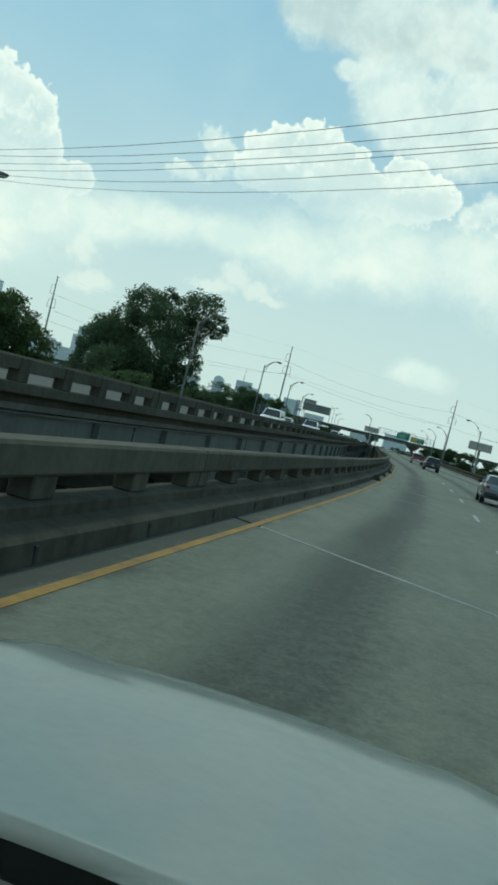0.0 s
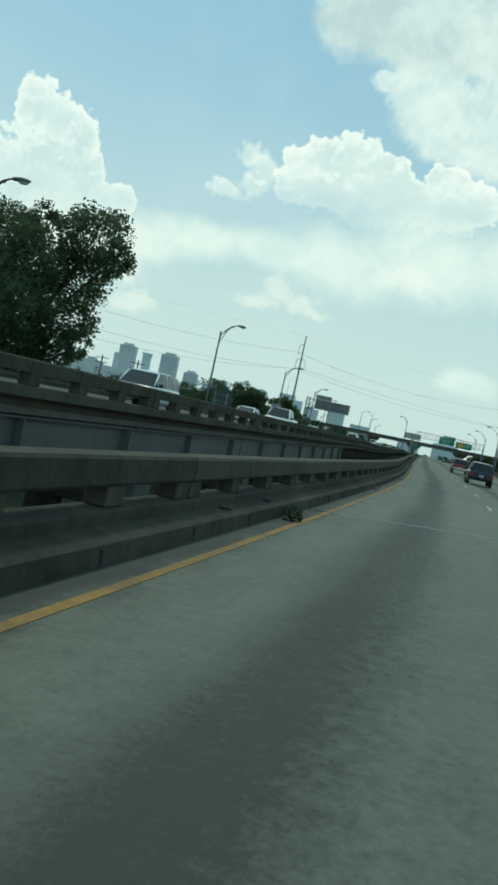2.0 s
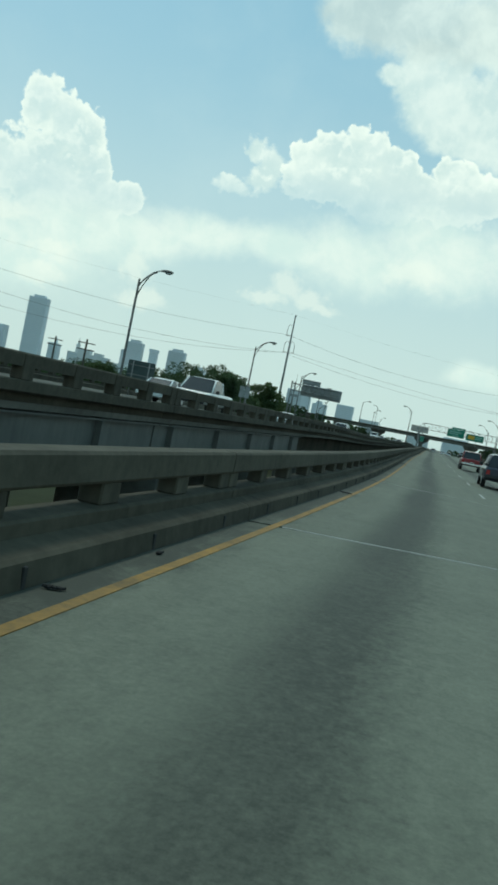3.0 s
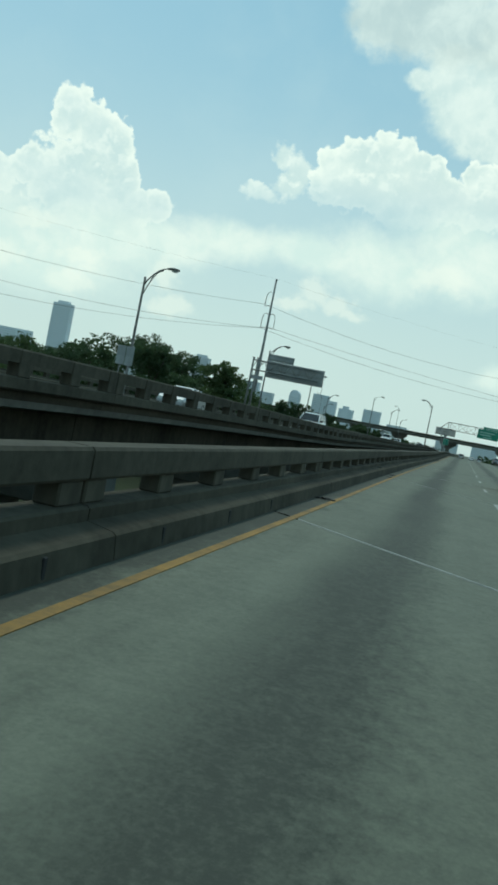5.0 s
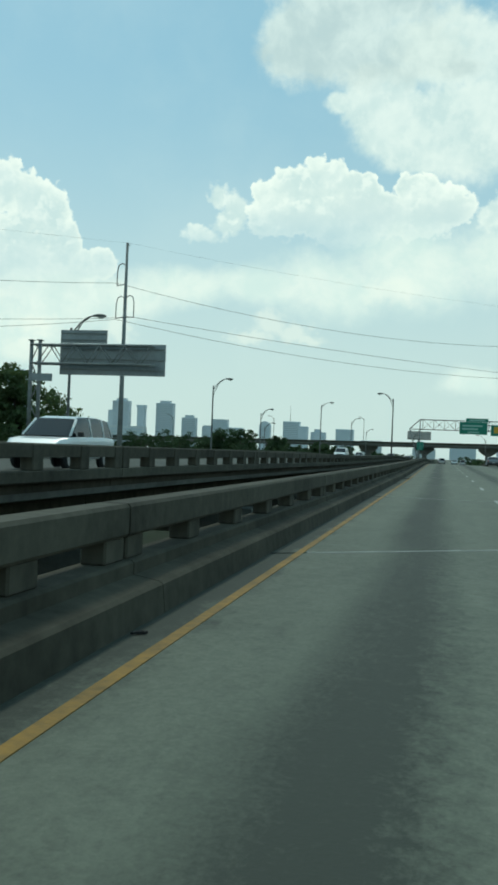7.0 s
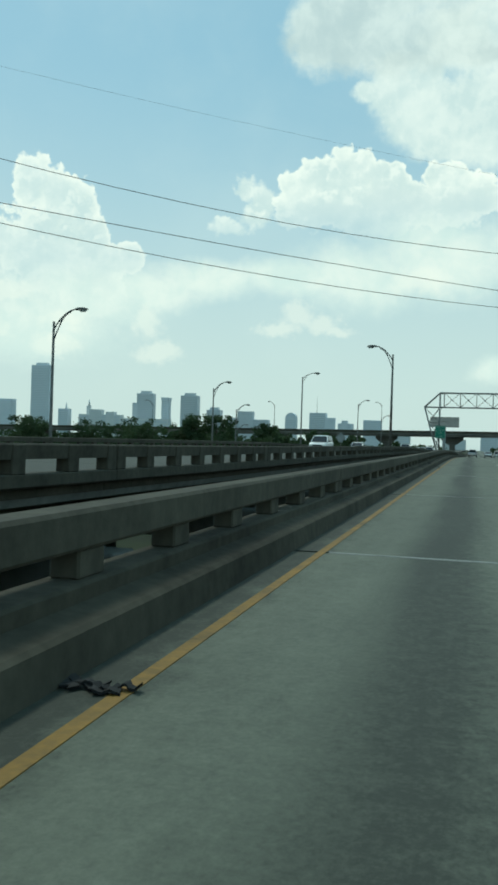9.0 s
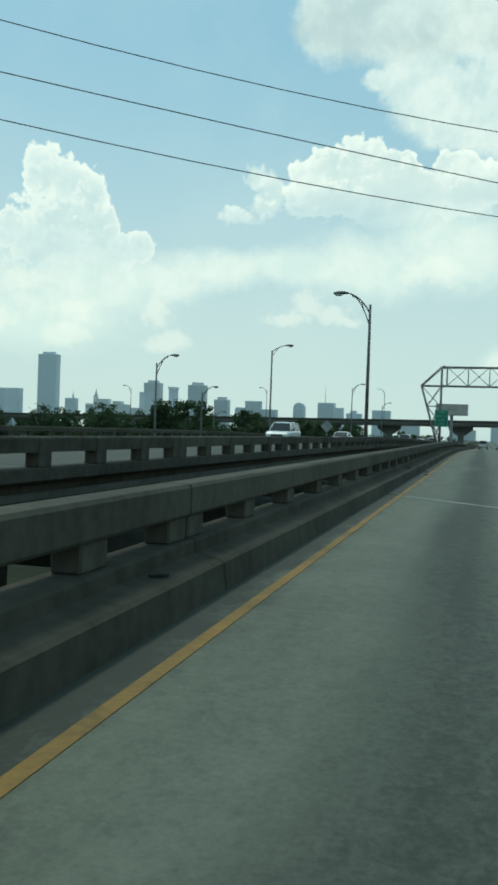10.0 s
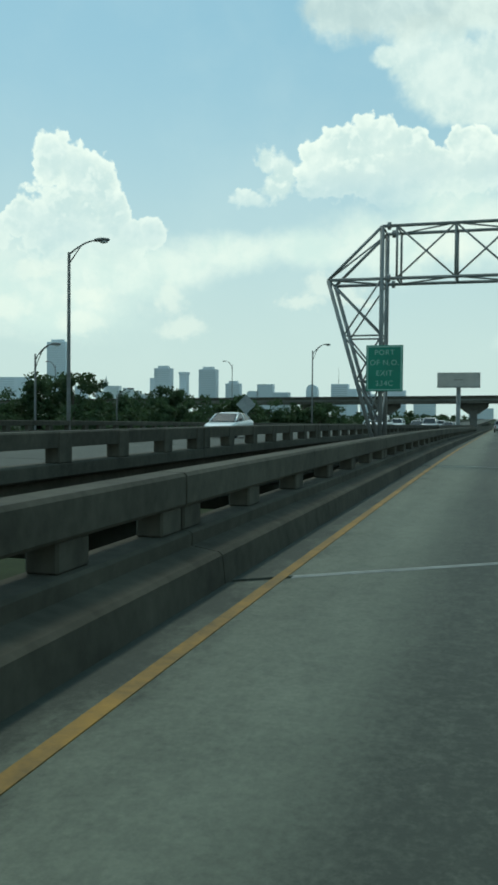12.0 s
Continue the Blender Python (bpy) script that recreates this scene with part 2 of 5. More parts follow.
def road_material():
    """Worn concrete paving: blotches, wheel paths, an oil track down the middle of each lane, drag streaks along the way."""
    m = bpy.data.materials.new("road_concrete")
    m.use_nodes = True
    nt = m.node_tree
    N, L = nt.nodes.new, nt.links.new
    b = nt.nodes["Principled BSDF"]
    uv = N("ShaderNodeUVMap")
    sep = N("ShaderNodeSeparateXYZ")
    L(uv.outputs[0], sep.inputs[0])

    def mth(op, *v):
        n = N("ShaderNodeMath")
        n.operation = op
        for i, q in enumerate(v):
            if isinstance(q, (int, float)):
                n.inputs[i].default_value = q
            else:
                L(q, n.inputs[i])
        return n.outputs[0]

    def noi(scale, stretch, detail, rough=0.6):
        mp = N("ShaderNodeMapping")
        mp.inputs["Scale"].default_value = (scale, scale * stretch, 1)
        L(uv.outputs[0], mp.inputs[0])
        n = N("ShaderNodeTexNoise")
        n.inputs["Scale"].default_value, n.inputs["Detail"].default_value, n.inputs["Roughness"].default_value = 1.0, detail, rough
        L(mp.outputs[0], n.inputs["Vector"])
        return n.outputs["Fac"]

    fine, blotch, wide, drag, mottle = noi(26, 0.8, 5, 0.75), noi(1.7, 0.55, 6, 0.65), noi(0.22, 0.5, 4), noi(3.2, 0.05, 4), noi(8.0, 0.75, 6, 0.75)
    # distance from the middle of the lane, 0 at the oil track
    lane = mth("ABSOLUTE", mth("SUBTRACT", mth("FLOORED_MODULO", mth("ADD", mth("ADD", sep.outputs[0], mth("MULTIPLY_ADD", wide, 0.7, -0.27)), mth("MULTIPLY", mottle, 0.35)), 3.66), 1.83))
    mr = N("ShaderNodeMapRange")
    mr.interpolation_type = "SMOOTHSTEP"
    L(lane, mr.inputs[0])
    for i, q in enumerate((0.08, 0.80, 1.0, 0.0)):
        mr.inputs[1 + i].default_value = q
    oil = mth("MULTIPLY", mr.outputs[0], mth("ADD", mth("MULTIPLY", blotch, 0.8), mth("MULTIPLY_ADD", wide, 1.2, -0.35)))
    tone = mth("ADD", mth("ADD", mth("MULTIPLY_ADD", fine, 0.66, -0.17), mth("MULTIPLY", blotch, 0.5)), mth("ADD", mth("MULTIPLY", wide, 0.35), mth("MULTIPLY", mth("SUBTRACT", drag, 0.12), 0.26)))
    tone = mth("ADD", tone, mth("MULTIPLY", mth("SUBTRACT", mottle, 0.5), 0.72))
    tone = mth("SUBTRACT", tone, mth("MULTIPLY", oil, 0.70))
    # grit and dirt gathered along the kerb
    grit = N("ShaderNodeMapRange")
    grit.interpolation_type = "SMOOTHSTEP"
    L(mth("ADD", sep.outputs[0], mth("MULTIPLY", mth("SUBTRACT", blotch, 0.5), 0.7)), grit.inputs[0])
    for i, q in enumerate((-0.22, 0.20, 0.52, 0.0)):
        grit.inputs[1 + i].default_value = q
    tone = mth("SUBTRACT", tone, grit.outputs[0])
    oi = N("ShaderNodeObjectInfo")
    tone = mth("ADD", tone, mth("MULTIPLY", oi.outputs["Random"], 0.08))
    r = N("ShaderNodeValToRGB")
    r.color_ramp.elements[0].position, r.color_ramp.elements[1].position = 0.22, 1.0
    r.color_ramp.elements[0].color, r.color_ramp.elements[1].color = (0.034, 0.039, 0.028, 1), (0.166, 0.178, 0.130, 1)
    L(tone, r.inputs[0])
    L(r.outputs[0], b.inputs["Base Color"])
    b.inputs["Roughness"].default_value = 0.82
    bp = N("ShaderNodeBump")
    bp.inputs["Strength"].default_value, bp.inputs["Distance"].default_value = 0.35, 0.012
    L(fine, bp.inputs["Height"])
    L(bp.outputs[0], b.inputs["Normal"])
    return m


ROAD = road_material()
CONC = mat("old_concrete", (0.038, 0.034, 0.025), (0.104, 0.095, 0.071), 0.92, 0, 7.0, 0.5, 0.3, 0.25, streak=0.22, per_object=0.14)
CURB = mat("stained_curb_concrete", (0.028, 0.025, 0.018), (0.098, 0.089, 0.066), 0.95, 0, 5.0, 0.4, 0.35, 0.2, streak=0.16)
DECK = mat("deck_concrete", (0.09, 0.09, 0.08), (0.24, 0.235, 0.21), 0.9, 0, 3.0, 0.2, 0.2, 0.3)
GIRDER = mat("painted_steel_girder", (0.085, 0.09, 0.083), (0.17, 0.175, 0.16), 0.6, 0.0, 2.0, 0.3, 0.1, 0.5, streak=0.4)
BEARING = plain("dark_steel", (0.025, 0.025, 0.025), 0.7)
STEEL = mat("galvanised_steel", (0.16, 0.162, 0.155), (0.30, 0.30, 0.285), 0.65, 0.0, 4.0, 0.6, 0.05, 0.4)
LAMP_STEEL = mat("weathered_lamp_steel", (0.085, 0.082, 0.076), (0.19, 0.185, 0.17), 0.7, 0.0, 4.0, 0.6, 0.05)
JOINT = mat("worn_joint_steel", (0.15, 0.155, 0.14), (0.36, 0.365, 0.33), 0.6, 0.0, 9.0, 1.5, 0.1)
RUBBER = plain("joint_seal", (0.02, 0.02, 0.02), 0.9)
YELLOW = mat("yellow_line_paint", (0.10, 0.064, 0.020), (0.36, 0.190, 0.024), 0.75, 0, 12.0, 1.3, 0.2)
WHITE = mat("white_line_paint", (0.16, 0.16, 0.145), (0.50, 0.50, 0.46), 0.75, 0, 12.0, 1.0, 0.2)
GRASS = mat("grass", (0.010, 0.015, 0.006), (0.040, 0.055, 0.020), 0.95, 0, 3.0, 0.08, 0.4, 0.2)


def leafy(name, dark, light):
    m = mat(name, dark, light, 0.7, 0, 0.9, 0.25, 0.0, 0.35)
    nt = m.node_tree
    b = nt.nodes["Principled BSDF"]
    tr = nt.nodes.new("ShaderNodeBsdfTranslucent")
    ramp = b.inputs["Base Color"].links[0].from_socket
    nt.links.new(ramp, tr.inputs[0])
    mx = nt.nodes.new("ShaderNodeMixShader")
    mx.inputs[0].default_value = 0.42
    nt.links.new(b.outputs[0], mx.inputs[1])
    nt.links.new(tr.outputs[0], mx.inputs[2])
    out = [n for n in nt.nodes if n.type == "OUTPUT_MATERIAL"][0]
    nt.links.new(mx.outputs[0], out.inputs[0])
    return m


LEAF = leafy("leaf", (0.024, 0.046, 0.020), (0.085, 0.130, 0.055))
LEAF2 = leafy("pale_leaf", (0.035, 0.060, 0.022), (0.12, 0.170, 0.065))
LEAF_OAK = leafy("oak_leaf", (0.040, 0.070, 0.036), (0.135, 0.190, 0.095))
BARK = mat("bark", (0.03, 0.025, 0.018), (0.10, 0.085, 0.065), 0.95, 0, 8.0, 1.0, 0.4)
GREEN = mat("green_sign_sheeting", (0.008, 0.16, 0.10), (0.016, 0.23, 0.145), 0.45, 0, 2.0, 0.8, 0.0)
SIGN_BACK = mat("aluminium_sign_back", (0.22, 0.235, 0.235), (0.36, 0.375, 0.375), 0.5, 0.3, 3.0, 0.7, 0.03)
LETTER = plain("white_lettering", (0.75, 0.78, 0.75), 0.5)
ORANGE = plain("yellow_panel", (0.62, 0.36, 0.03), 0.5)
PANEL = mat("weathered_sign_panel", (0.36, 0.32, 0.28), (0.52, 0.47, 0.42), 0.7, 0, 2.0, 0.4, 0.03)
WIRE = plain("aluminium_wire", (0.06, 0.066, 0.068), 0.6)
GLASS_DARK = plain("tinted_car_glass", (0.012, 0.015, 0.017), 0.06, 0.0, 0.0, 0.0, 0.6)
TYRE = plain("tyre_rubber", (0.015, 0.015, 0.015), 0.9)
RIM = plain("alloy_rim", (0.45, 0.46, 0.47), 0.35, 0.9)
TRIM = plain("black_trim", (0.02, 0.02, 0.02), 0.5)
CHROME = plain("chrome", (0.6, 0.6, 0.6), 0.2, 1.0)
TAIL = plain("red_lamp_lens", (0.35, 0.012, 0.012), 0.25)
HEAD = plain("clear_lamp_lens", (0.75, 0.75, 0.72), 0.15)
HEAD_ON = plain("lit_headlamp", (1.0, 0.93, 0.8), 0.2, 0.0, 1.5)
PLATE = plain("number_plate", (0.6, 0.6, 0.58), 0.5)


# ---------------------------------------------------------------- helpers for meshes
def part(name, bm, material, parent=None, label="", smooth=False):
    me = bpy.data.meshes.new(name)
    bm.to_mesh(me)
    bm.free()
    me.materials.append(material)
    if smooth:
        me.shade_smooth()
    ob = new(name, me)
    ob.parent = parent
    if label:
        ob["label"] = label
    return ob


def shared(name, me, parent, m):
    """One more object on a mesh that is already there."""
    ob = new(name, me)
    ob.parent = parent
    ob.matrix_basis = m
    return ob


def root(name, x=0, y=0, z=0, turn=0):
    ob = new(name)
    ob.matrix_basis = pose(x, y, z, 0, 0, turn)
    ob.empty_display_size = 0.3
    return ob


def box(bm, x0, x1, y0, y1, z0, z1, bevel=0.0):
    r = bmesh.ops.create_cube(bm, size=1.0)
    for v in r["verts"]:
        v.co = Vector(((x0 + x1) / 2 + v.co.x * (x1 - x0), (y0 + y1) / 2 + v.co.y * (y1 - y0), (z0 + z1) / 2 + v.co.z * (z1 - z0)))
    if bevel:
        es = list({e for v in r["verts"] for e in v.link_edges})
        bmesh.ops.bevel(bm, geom=es, offset=bevel, segments=1, affect="EDGES")


def boxed(*a, **k):
    bm = bmesh.new()
    box(bm, *a, **k)
    return bm


def rod(bm, a, b, r0, r1=None, seg=8):
    """A straight round bar from a to b."""
    a, b = Vector(a), Vector(b)
    r1 = r0 if r1 is None else r1
    q = (b - a).to_track_quat("Z", "Y").to_matrix()
    rings = []
    for c, r in ((a, r0), (b, r1)):
        rings.append([bm.verts.new(c + q @ Vector((math.cos(k * math.tau / seg) * r, math.sin(k * math.tau / seg) * r, 0))) for k in range(seg)])
    for k in range(seg):
        f = bm.faces.new((rings[0][k], rings[0][(k + 1) % seg], rings[1][(k + 1) % seg], rings[1][k]))
        f.smooth = True
    bm.faces.new(rings[0][::-1])
    bm.faces.new(rings[1])


def rodded(*a, **k):
    bm = bmesh.new()
    rod(bm, *a, **k)
    return bm


def pipe(bm, pts, r0, r1=None, seg=8):
    """A round bar along a row of points, tapering from r0 to r1."""
    r1 = r0 if r1 is None else r1
    pts = [Vector(p) for p in pts]
    rings = []
    for i, c in enumerate(pts):
        d = (pts[min(i + 1, len(pts) - 1)] - pts[max(i - 1, 0)]).normalized()
        u = d.orthogonal().normalized() if i == 0 else (u - d * u.dot(d)).normalized()
        w = d.cross(u)
        r = r0 + (r1 - r0) * i / (len(pts) - 1)
        rings.append([bm.verts.new(c + (u * math.cos(k * math.tau / seg) + w * math.sin(k * math.tau / seg)) * r) for k in range(seg)])
    for a, b in zip(rings, rings[1:]):
        for k in range(seg):
            f = bm.faces.new((a[k], a[(k + 1) % seg], b[(k + 1) % seg], b[k]))
            f.smooth = True
    bm.faces.new(rings[0][::-1])
    bm.faces.new(rings[-1])


def prism(bm, outline, y0, y1):
    """A closed outline in x and z, pushed along y."""
    a = [bm.verts.new((x, y0, z)) for x, z in outline]
    b = [bm.verts.new((x, y1, z)) for x, z in outline]
    n = len(outline)
    for k in range(n):
        bm.faces.new((a[k], a[(k + 1) % n], b[(k + 1) % n], b[k]))
    bm.faces.new(a[::-1])
    bm.faces.new(b)
    bmesh.ops.recalc_face_normals(bm, faces=bm.faces)


# ---------------------------------------------------------------- the lie of the road
NODE_Y = np.arange(-20.0, 320.0, 30.0)
NODE_X = np.array([-4.59, -2.217, -0.63, 0.235, 0.221, -0.002, -0.012, 0.033, 0, 0, 0, 0])


def road_x(y):
    """Where the yellow edge line runs."""
    if y < NODE_Y[0]:
        return NODE_X[0] + (y - NODE_Y[0]) * 0.095 - (y - NODE_Y[0]) ** 2 * 0.0004
    u = min((y - NODE_Y[0]) / 30.0, len(NODE_Y) - 1.001)
    i = int(u)
    s = u - i
    g = lambda j: NODE_X[max(0, min(j, len(NODE_X) - 1))]
    b, c, d = g(i), g(i + 1), g(i + 2)
    a = g(i - 1) if i > 0 else 2 * b - c
    return float(b + 0.5 * s * (c - a + s * (2 * a - 5 * b + 4 * c - d + s * (3 * (b - c) + d - a))))


def sag(y):
    """The long shallow dip of the viaduct, lowest about the middle of the drive."""
    y = min(y, 500.0)
    if y < 257:
        return 1.765e-5 * (y - 118) ** 2
    return 0.341 + (y - 257) * 0.00491


def road_z(y):
    """The shallow dip up to a crest, then falling gently towards the overpass."""
    if y < 255:
        return sag(y)
    if y < 305:
        return sag(y) - (y - 255) ** 2 * 0.00014
    return sag(y) - 0.35 - (min(y, 500) - 305) * 0.014


def ease(table, y):
    ys, vs = zip(*table)
    if y <= ys[0]:
        return vs[0]
    for (a, p), (b, q) in zip(table, table[1:]):
        if y <= b:
            s = (y - a) / (b - a)
            return p + (q - p) * s * s * (3 - 2 * s)
    return vs[-1]


def far_x(y):
    """Edge of the other carriageway, at the outer face of its near parapet."""
    return road_x(y) - ease([(-20, 5.9), (60, 5.6), (150, 5.2), (225, 5.0), (280, 4.7), (400, 4.5)], y)


def far_z(y):
    return road_z(y) + ease([(-40, 0.48), (0, 0.56), (40, 0.72), (105, 0.78), (155, 0.46), (225, 0.26), (270, 0.19), (330, 0.15)], y)


def rail_z(y):
    """The median parapet stands a little lower through the curve."""
    return road_z(y) - ease([(-60, 0.065), (60, 0.065), (140, 0.0)], y)


def sweep(bm, outline, y0, y1, fx, fz, step=3.0, caps=True):
    """A closed outline (offset in x, height) drawn along the road from y0 to y1."""
    n = max(1, math.ceil((y1 - y0) / step))
    rows = []
    for i in range(n + 1):
        y = y0 + (y1 - y0) * i / n
        X, Z = fx(y), fz(y)
        rows.append([bm.verts.new((X + dx, y, Z + dz)) for dx, dz in outline])
    m = len(outline)
    for a, b in zip(rows, rows[1:]):
        for k in range(m):
            bm.faces.new((a[k], a[(k + 1) % m], b[(k + 1) % m], b[k]))
    if caps:
        bm.faces.new(rows[0])
        bm.faces.new(rows[-1][::-1])
    bmesh.ops.recalc_face_normals(bm, faces=bm.faces)


def swept(*a, **k):
    bm = bmesh.new()
    sweep(bm, *a, **k)
    return bm


def heading(f, y):
    return -math.degrees(math.atan2(f(y + 1) - f(y - 1), 2))


# expansion joints: place at the yellow line, and how far the joint runs on per metre to the right
JOINTS = [(-44.0, 0.0), (-26.0, 0.0), (-8.3, -0.72), (8.8, -0.73), (15.3, 0.1), (20.6, 1.0), (39.6, 1.0), (58.0, 0.3), (76.0, 0.0), (103.0, -0.9),
          (123.5, -0.95), (131.8, 0.85), (150.2, 0.73), (167.5, 0.0), (181.5, 0.1), (196.2, 0.0), (209.7, 0.1), (228.4, -0.95), (246.4, -0.1), (264.3, 0.76), (282.0, 0.0), (300.0, 0.0), (318.0, 0.0), (336.0, 0.0)]
RAIL_ENDS = [-44.0, -31.0, -20.0, -8.9, 5.0, 13.1, 20.0, 33.0, 45.8, 58.0, 71.0, 84.0, 97.0, 109.5, 123.5, 136.0, 145.3, 158.0, 172.5, 188.9, 202.5, 215.7, 228.6, 239.5, 252.4, 263.9, 277.0, 290.0, 303.0, 316.0, 329.0, 342.0]
LAST = 1500.0
RIGHT = 14.6     # inner face of the right-hand parapet, from the yellow line

# ---------------------------------------------------------------- ground
bm = bmesh.new()
bmesh.ops.create_grid(bm, x_segments=60, y_segments=60, size=2400)
for v in bm.verts:
    v.co.y += 1200
    v.co.z = -7.0
ground = tagged(part("ground", bm, GRASS), "flat green and earthy land far below the elevated road", "ground", kind="structure")


# ---------------------------------------------------------------- our carriageway
def slab_mesh(name, y0, y1, x0, x1, z, thick, material, parent, fx, fz, step=3.0, s0=0.0, s1=0.0, square=7.3):
    """A paving slab whose two ends may run askew (s0, s1: metres along per metre across, over the first lanes)."""
    bm = bmesh.new()
    n = max(1, math.ceil((y1 - y0) / step))
    cols = [x0] + [q for q in (0.0, 3.66, square) if q > x0] + [x1] if (s0 or s1) else [x0, x1]
    rows = []
    for i in range(n + 1):
        s = i / n
        line = []
        for dx in cols:
            y = y0 + (y1 - y0) * s + (s0 + (s1 - s0) * s) * min(max(dx, -0.4), square)
            line.append((fx(y) + dx, y, fz(y) + z, dx))
        rows.append(line)
    uv = bm.loops.layers.uv.new("UVMap")
    top = [[bm.verts.new(p[:3]) for p in r] for r in rows]
    low = [[bm.verts.new((p[0], p[1], p[2] - thick)) for p in r] for r in rows]
    m = len(cols)
    for i in range(n):
        for k in range(m - 1):
            bm.faces.new((top[i][k], top[i][k + 1], top[i + 1][k + 1], top[i + 1][k]))
    for i, flip in ((0, False), (n, True)):
        for k in range(m - 1):
            q = (top[i][k], low[i][k], low[i][k + 1], top[i][k + 1])
            bm.faces.new(q[::-1] if flip else q)
    for i in range(n):
        for k, flip in ((0, False), (m - 1, True)):
            q = (top[i][k], top[i + 1][k], low[i + 1][k], low[i][k])
            bm.faces.new(q[::-1] if flip else q)
    for f in bm.faces:
        for l in f.loops:
            l[uv].uv = (l.vert.co.x - fx(l.vert.co.y), l.vert.co.y)
    return part(name, bm, material, parent)


road = part("road", swept([(-0.36, -0.06), (RIGHT, -0.06), (RIGHT, -0.9), (-0.36, -0.9)], -60, LAST, road_x, road_z, 4.0), DECK)
tagged(road, "worn grey concrete carriageway of an elevated motorway with oil-stained lanes", "road", kind="structure")
ends = [(-60.0, 0.0)] + JOINTS + [(354.0, 0), (390.0, 0), (450.0, 0), (520.0, 0), (700.0, 0), (1000.0, 0), (LAST, 0)]
for (a, sa), (b, sb) in zip(ends, ends[1:]):
    slab_mesh("deck_slab", a + 0.06, b - 0.06, -0.36, RIGHT, 0.0, 0.055, ROAD, road, road_x, road_z, 3.0, sa, sb)
for y, s in JOINTS:
    for name, m, d0, d1, dz in (("joint_armour", JOINT, -0.058, -0.012, 0.004), ("joint_armour", JOINT, 0.012, 0.058, 0.004), ("joint_seal", RUBBER, -0.058, 0.058, -0.02)):
        if abs(y - 228.4) < 1 and d1 < 0:
            d0 = -0.16
        slab_mesh(name, y + d0, y + d1, 0.09 if m is JOINT else -0.34, RIGHT - 0.05, dz, 0.03, m, road, road_x, road_z, 3.0, s or 0.0001, s or 0.0001)
# edge line and lane lines
part("edge_line", swept([(-0.05, 0.006), (0.05, 0.006), (0.05, 0.0), (-0.05, 0.0)], -60, 340, road_x, road_z, 2.0), YELLOW, road, "worn yellow edge line")
part("edge_line", swept([(-0.05, 0.006), (0.05, 0.006), (0.05, 0.0), (-0.05, 0.0)], 340, LAST, road_x, road_z, 6.0), YELLOW, road, "worn yellow edge line")
for lane in (3.66, 7.32):
    y = -54.0
    while y < 420:
        part("lane_dash", swept([(lane - 0.06, 0.006), (lane + 0.06, 0.006), (lane + 0.06, 0.0), (lane - 0.06, 0.0)], y, y + 3.05, road_x, road_z, 1.6), WHITE, road, "white lane dash")
        y += 12.2
part("edge_line", swept([(10.95, 0.006), (11.1, 0.006), (11.1, 0.0), (10.95, 0.0)], -60, 420, road_x, road_z, 4.0), WHITE, road, "white edge line")


# ---------------------------------------------------------------- parapets: a kerb, posts and a heavy concrete beam
def parapet(name, label, fx, fz, side, y0, y1, curb, beam, post_w, cuts, offset=0.0, base_mat=None, proud=False):
    """side +1: the traffic passes on the +x side. Outlines are given for side +1, from the reference line."""
    flip = lambda o: [(offset + side * dx, dz) for dx, dz in (o if side > 0 else o[::-1])]
    whole = root(name)
    tagged(whole, label, "parapet", kind="structure")
    inside = [c for c in cuts if y0 < c < y1]
    ends_ = [y0] + inside + [y1]
    posts = []
    for a, b in zip(ends_, ends_[1:]):
        part("kerb", swept(flip(curb), a + 0.01, b - 0.012, fx, fz, 3.0), base_mat or CURB, whole)
        part("rail_beam", swept(flip(beam), a + 0.015, b - 0.02, fx, fz, 3.0), CONC, whole)
        n = max(1, round((b - a) / 2.03))
        pitch = (b - a) / n
        spots = [a + 0.24] + [a + pitch * k for k in range(1, n)] + [b - 0.25]
        posts += spots
    zs = (max(z for x, z in curb) - 0.004, min(z for x, z in beam) + 0.004)
    xs = [x for x, z in beam]
    xa, xb = min(xs) + 0.03, max(xs) - 0.03
    if proud:   # posts that stand out from the outer face and run up to the top of the beam
        xa, zs = min(xs) - 0.018, (zs[0], max(z for x, z in beam) - 0.012)
    bm = boxed(-(xb - xa) / 2, (xb - xa) / 2, -post_w / 2, post_w / 2, 0, zs[1] - zs[0], bevel=0.018)
    first = part("rail_post", bm, CONC, whole)
    mid = offset + side * (xa + xb) / 2
    for i, y in enumerate(posts):
        m = pose(fx(y) + mid, y, fz(y) + zs[0], 0, 0, heading(fx, y))
        if i == 0:
            first.matrix_basis = m
        else:
            shared("rail_post", first.data, whole, m)
    return whole


CURB_NEAR = [(-0.98, -0.5), (-0.36, -0.5), (-0.36, 0.0), (-0.385, 0.235), (-0.42, 0.262), (-0.65, 0.30), (-0.65, 0.40), (-0.68, 0.42), (-0.98, 0.42)]
BEAM_NEAR = [(-0.97, 0.62), (-0.72, 0.62), (-0.70, 0.645), (-0.70, 0.87), (-0.725, 0.90), (-0.965, 0.90), (-0.985, 0.87), (-0.985, 0.645)]
parapet("parapet_median", "weathered grey concrete kerb, posts and beam along the carriageway edge", road_x, rail_z, 1, -60, 354, CURB_NEAR, BEAM_NEAR, 0.42, RAIL_ENDS)
part("parapet_far_run", swept([(-0.98, -0.5), (-0.36, -0.5), (-0.36, 0.26), (-0.65, 0.30), (-0.72, 0.90), (-0.98, 0.90)], 354, LAST, road_x, road_z, 8.0), CONC)["kind"] = "structure"
tagged(bpy.data.objects["parapet_far_run"], "weathered concrete parapet running off towards the overpass", "parapet")
slot = None
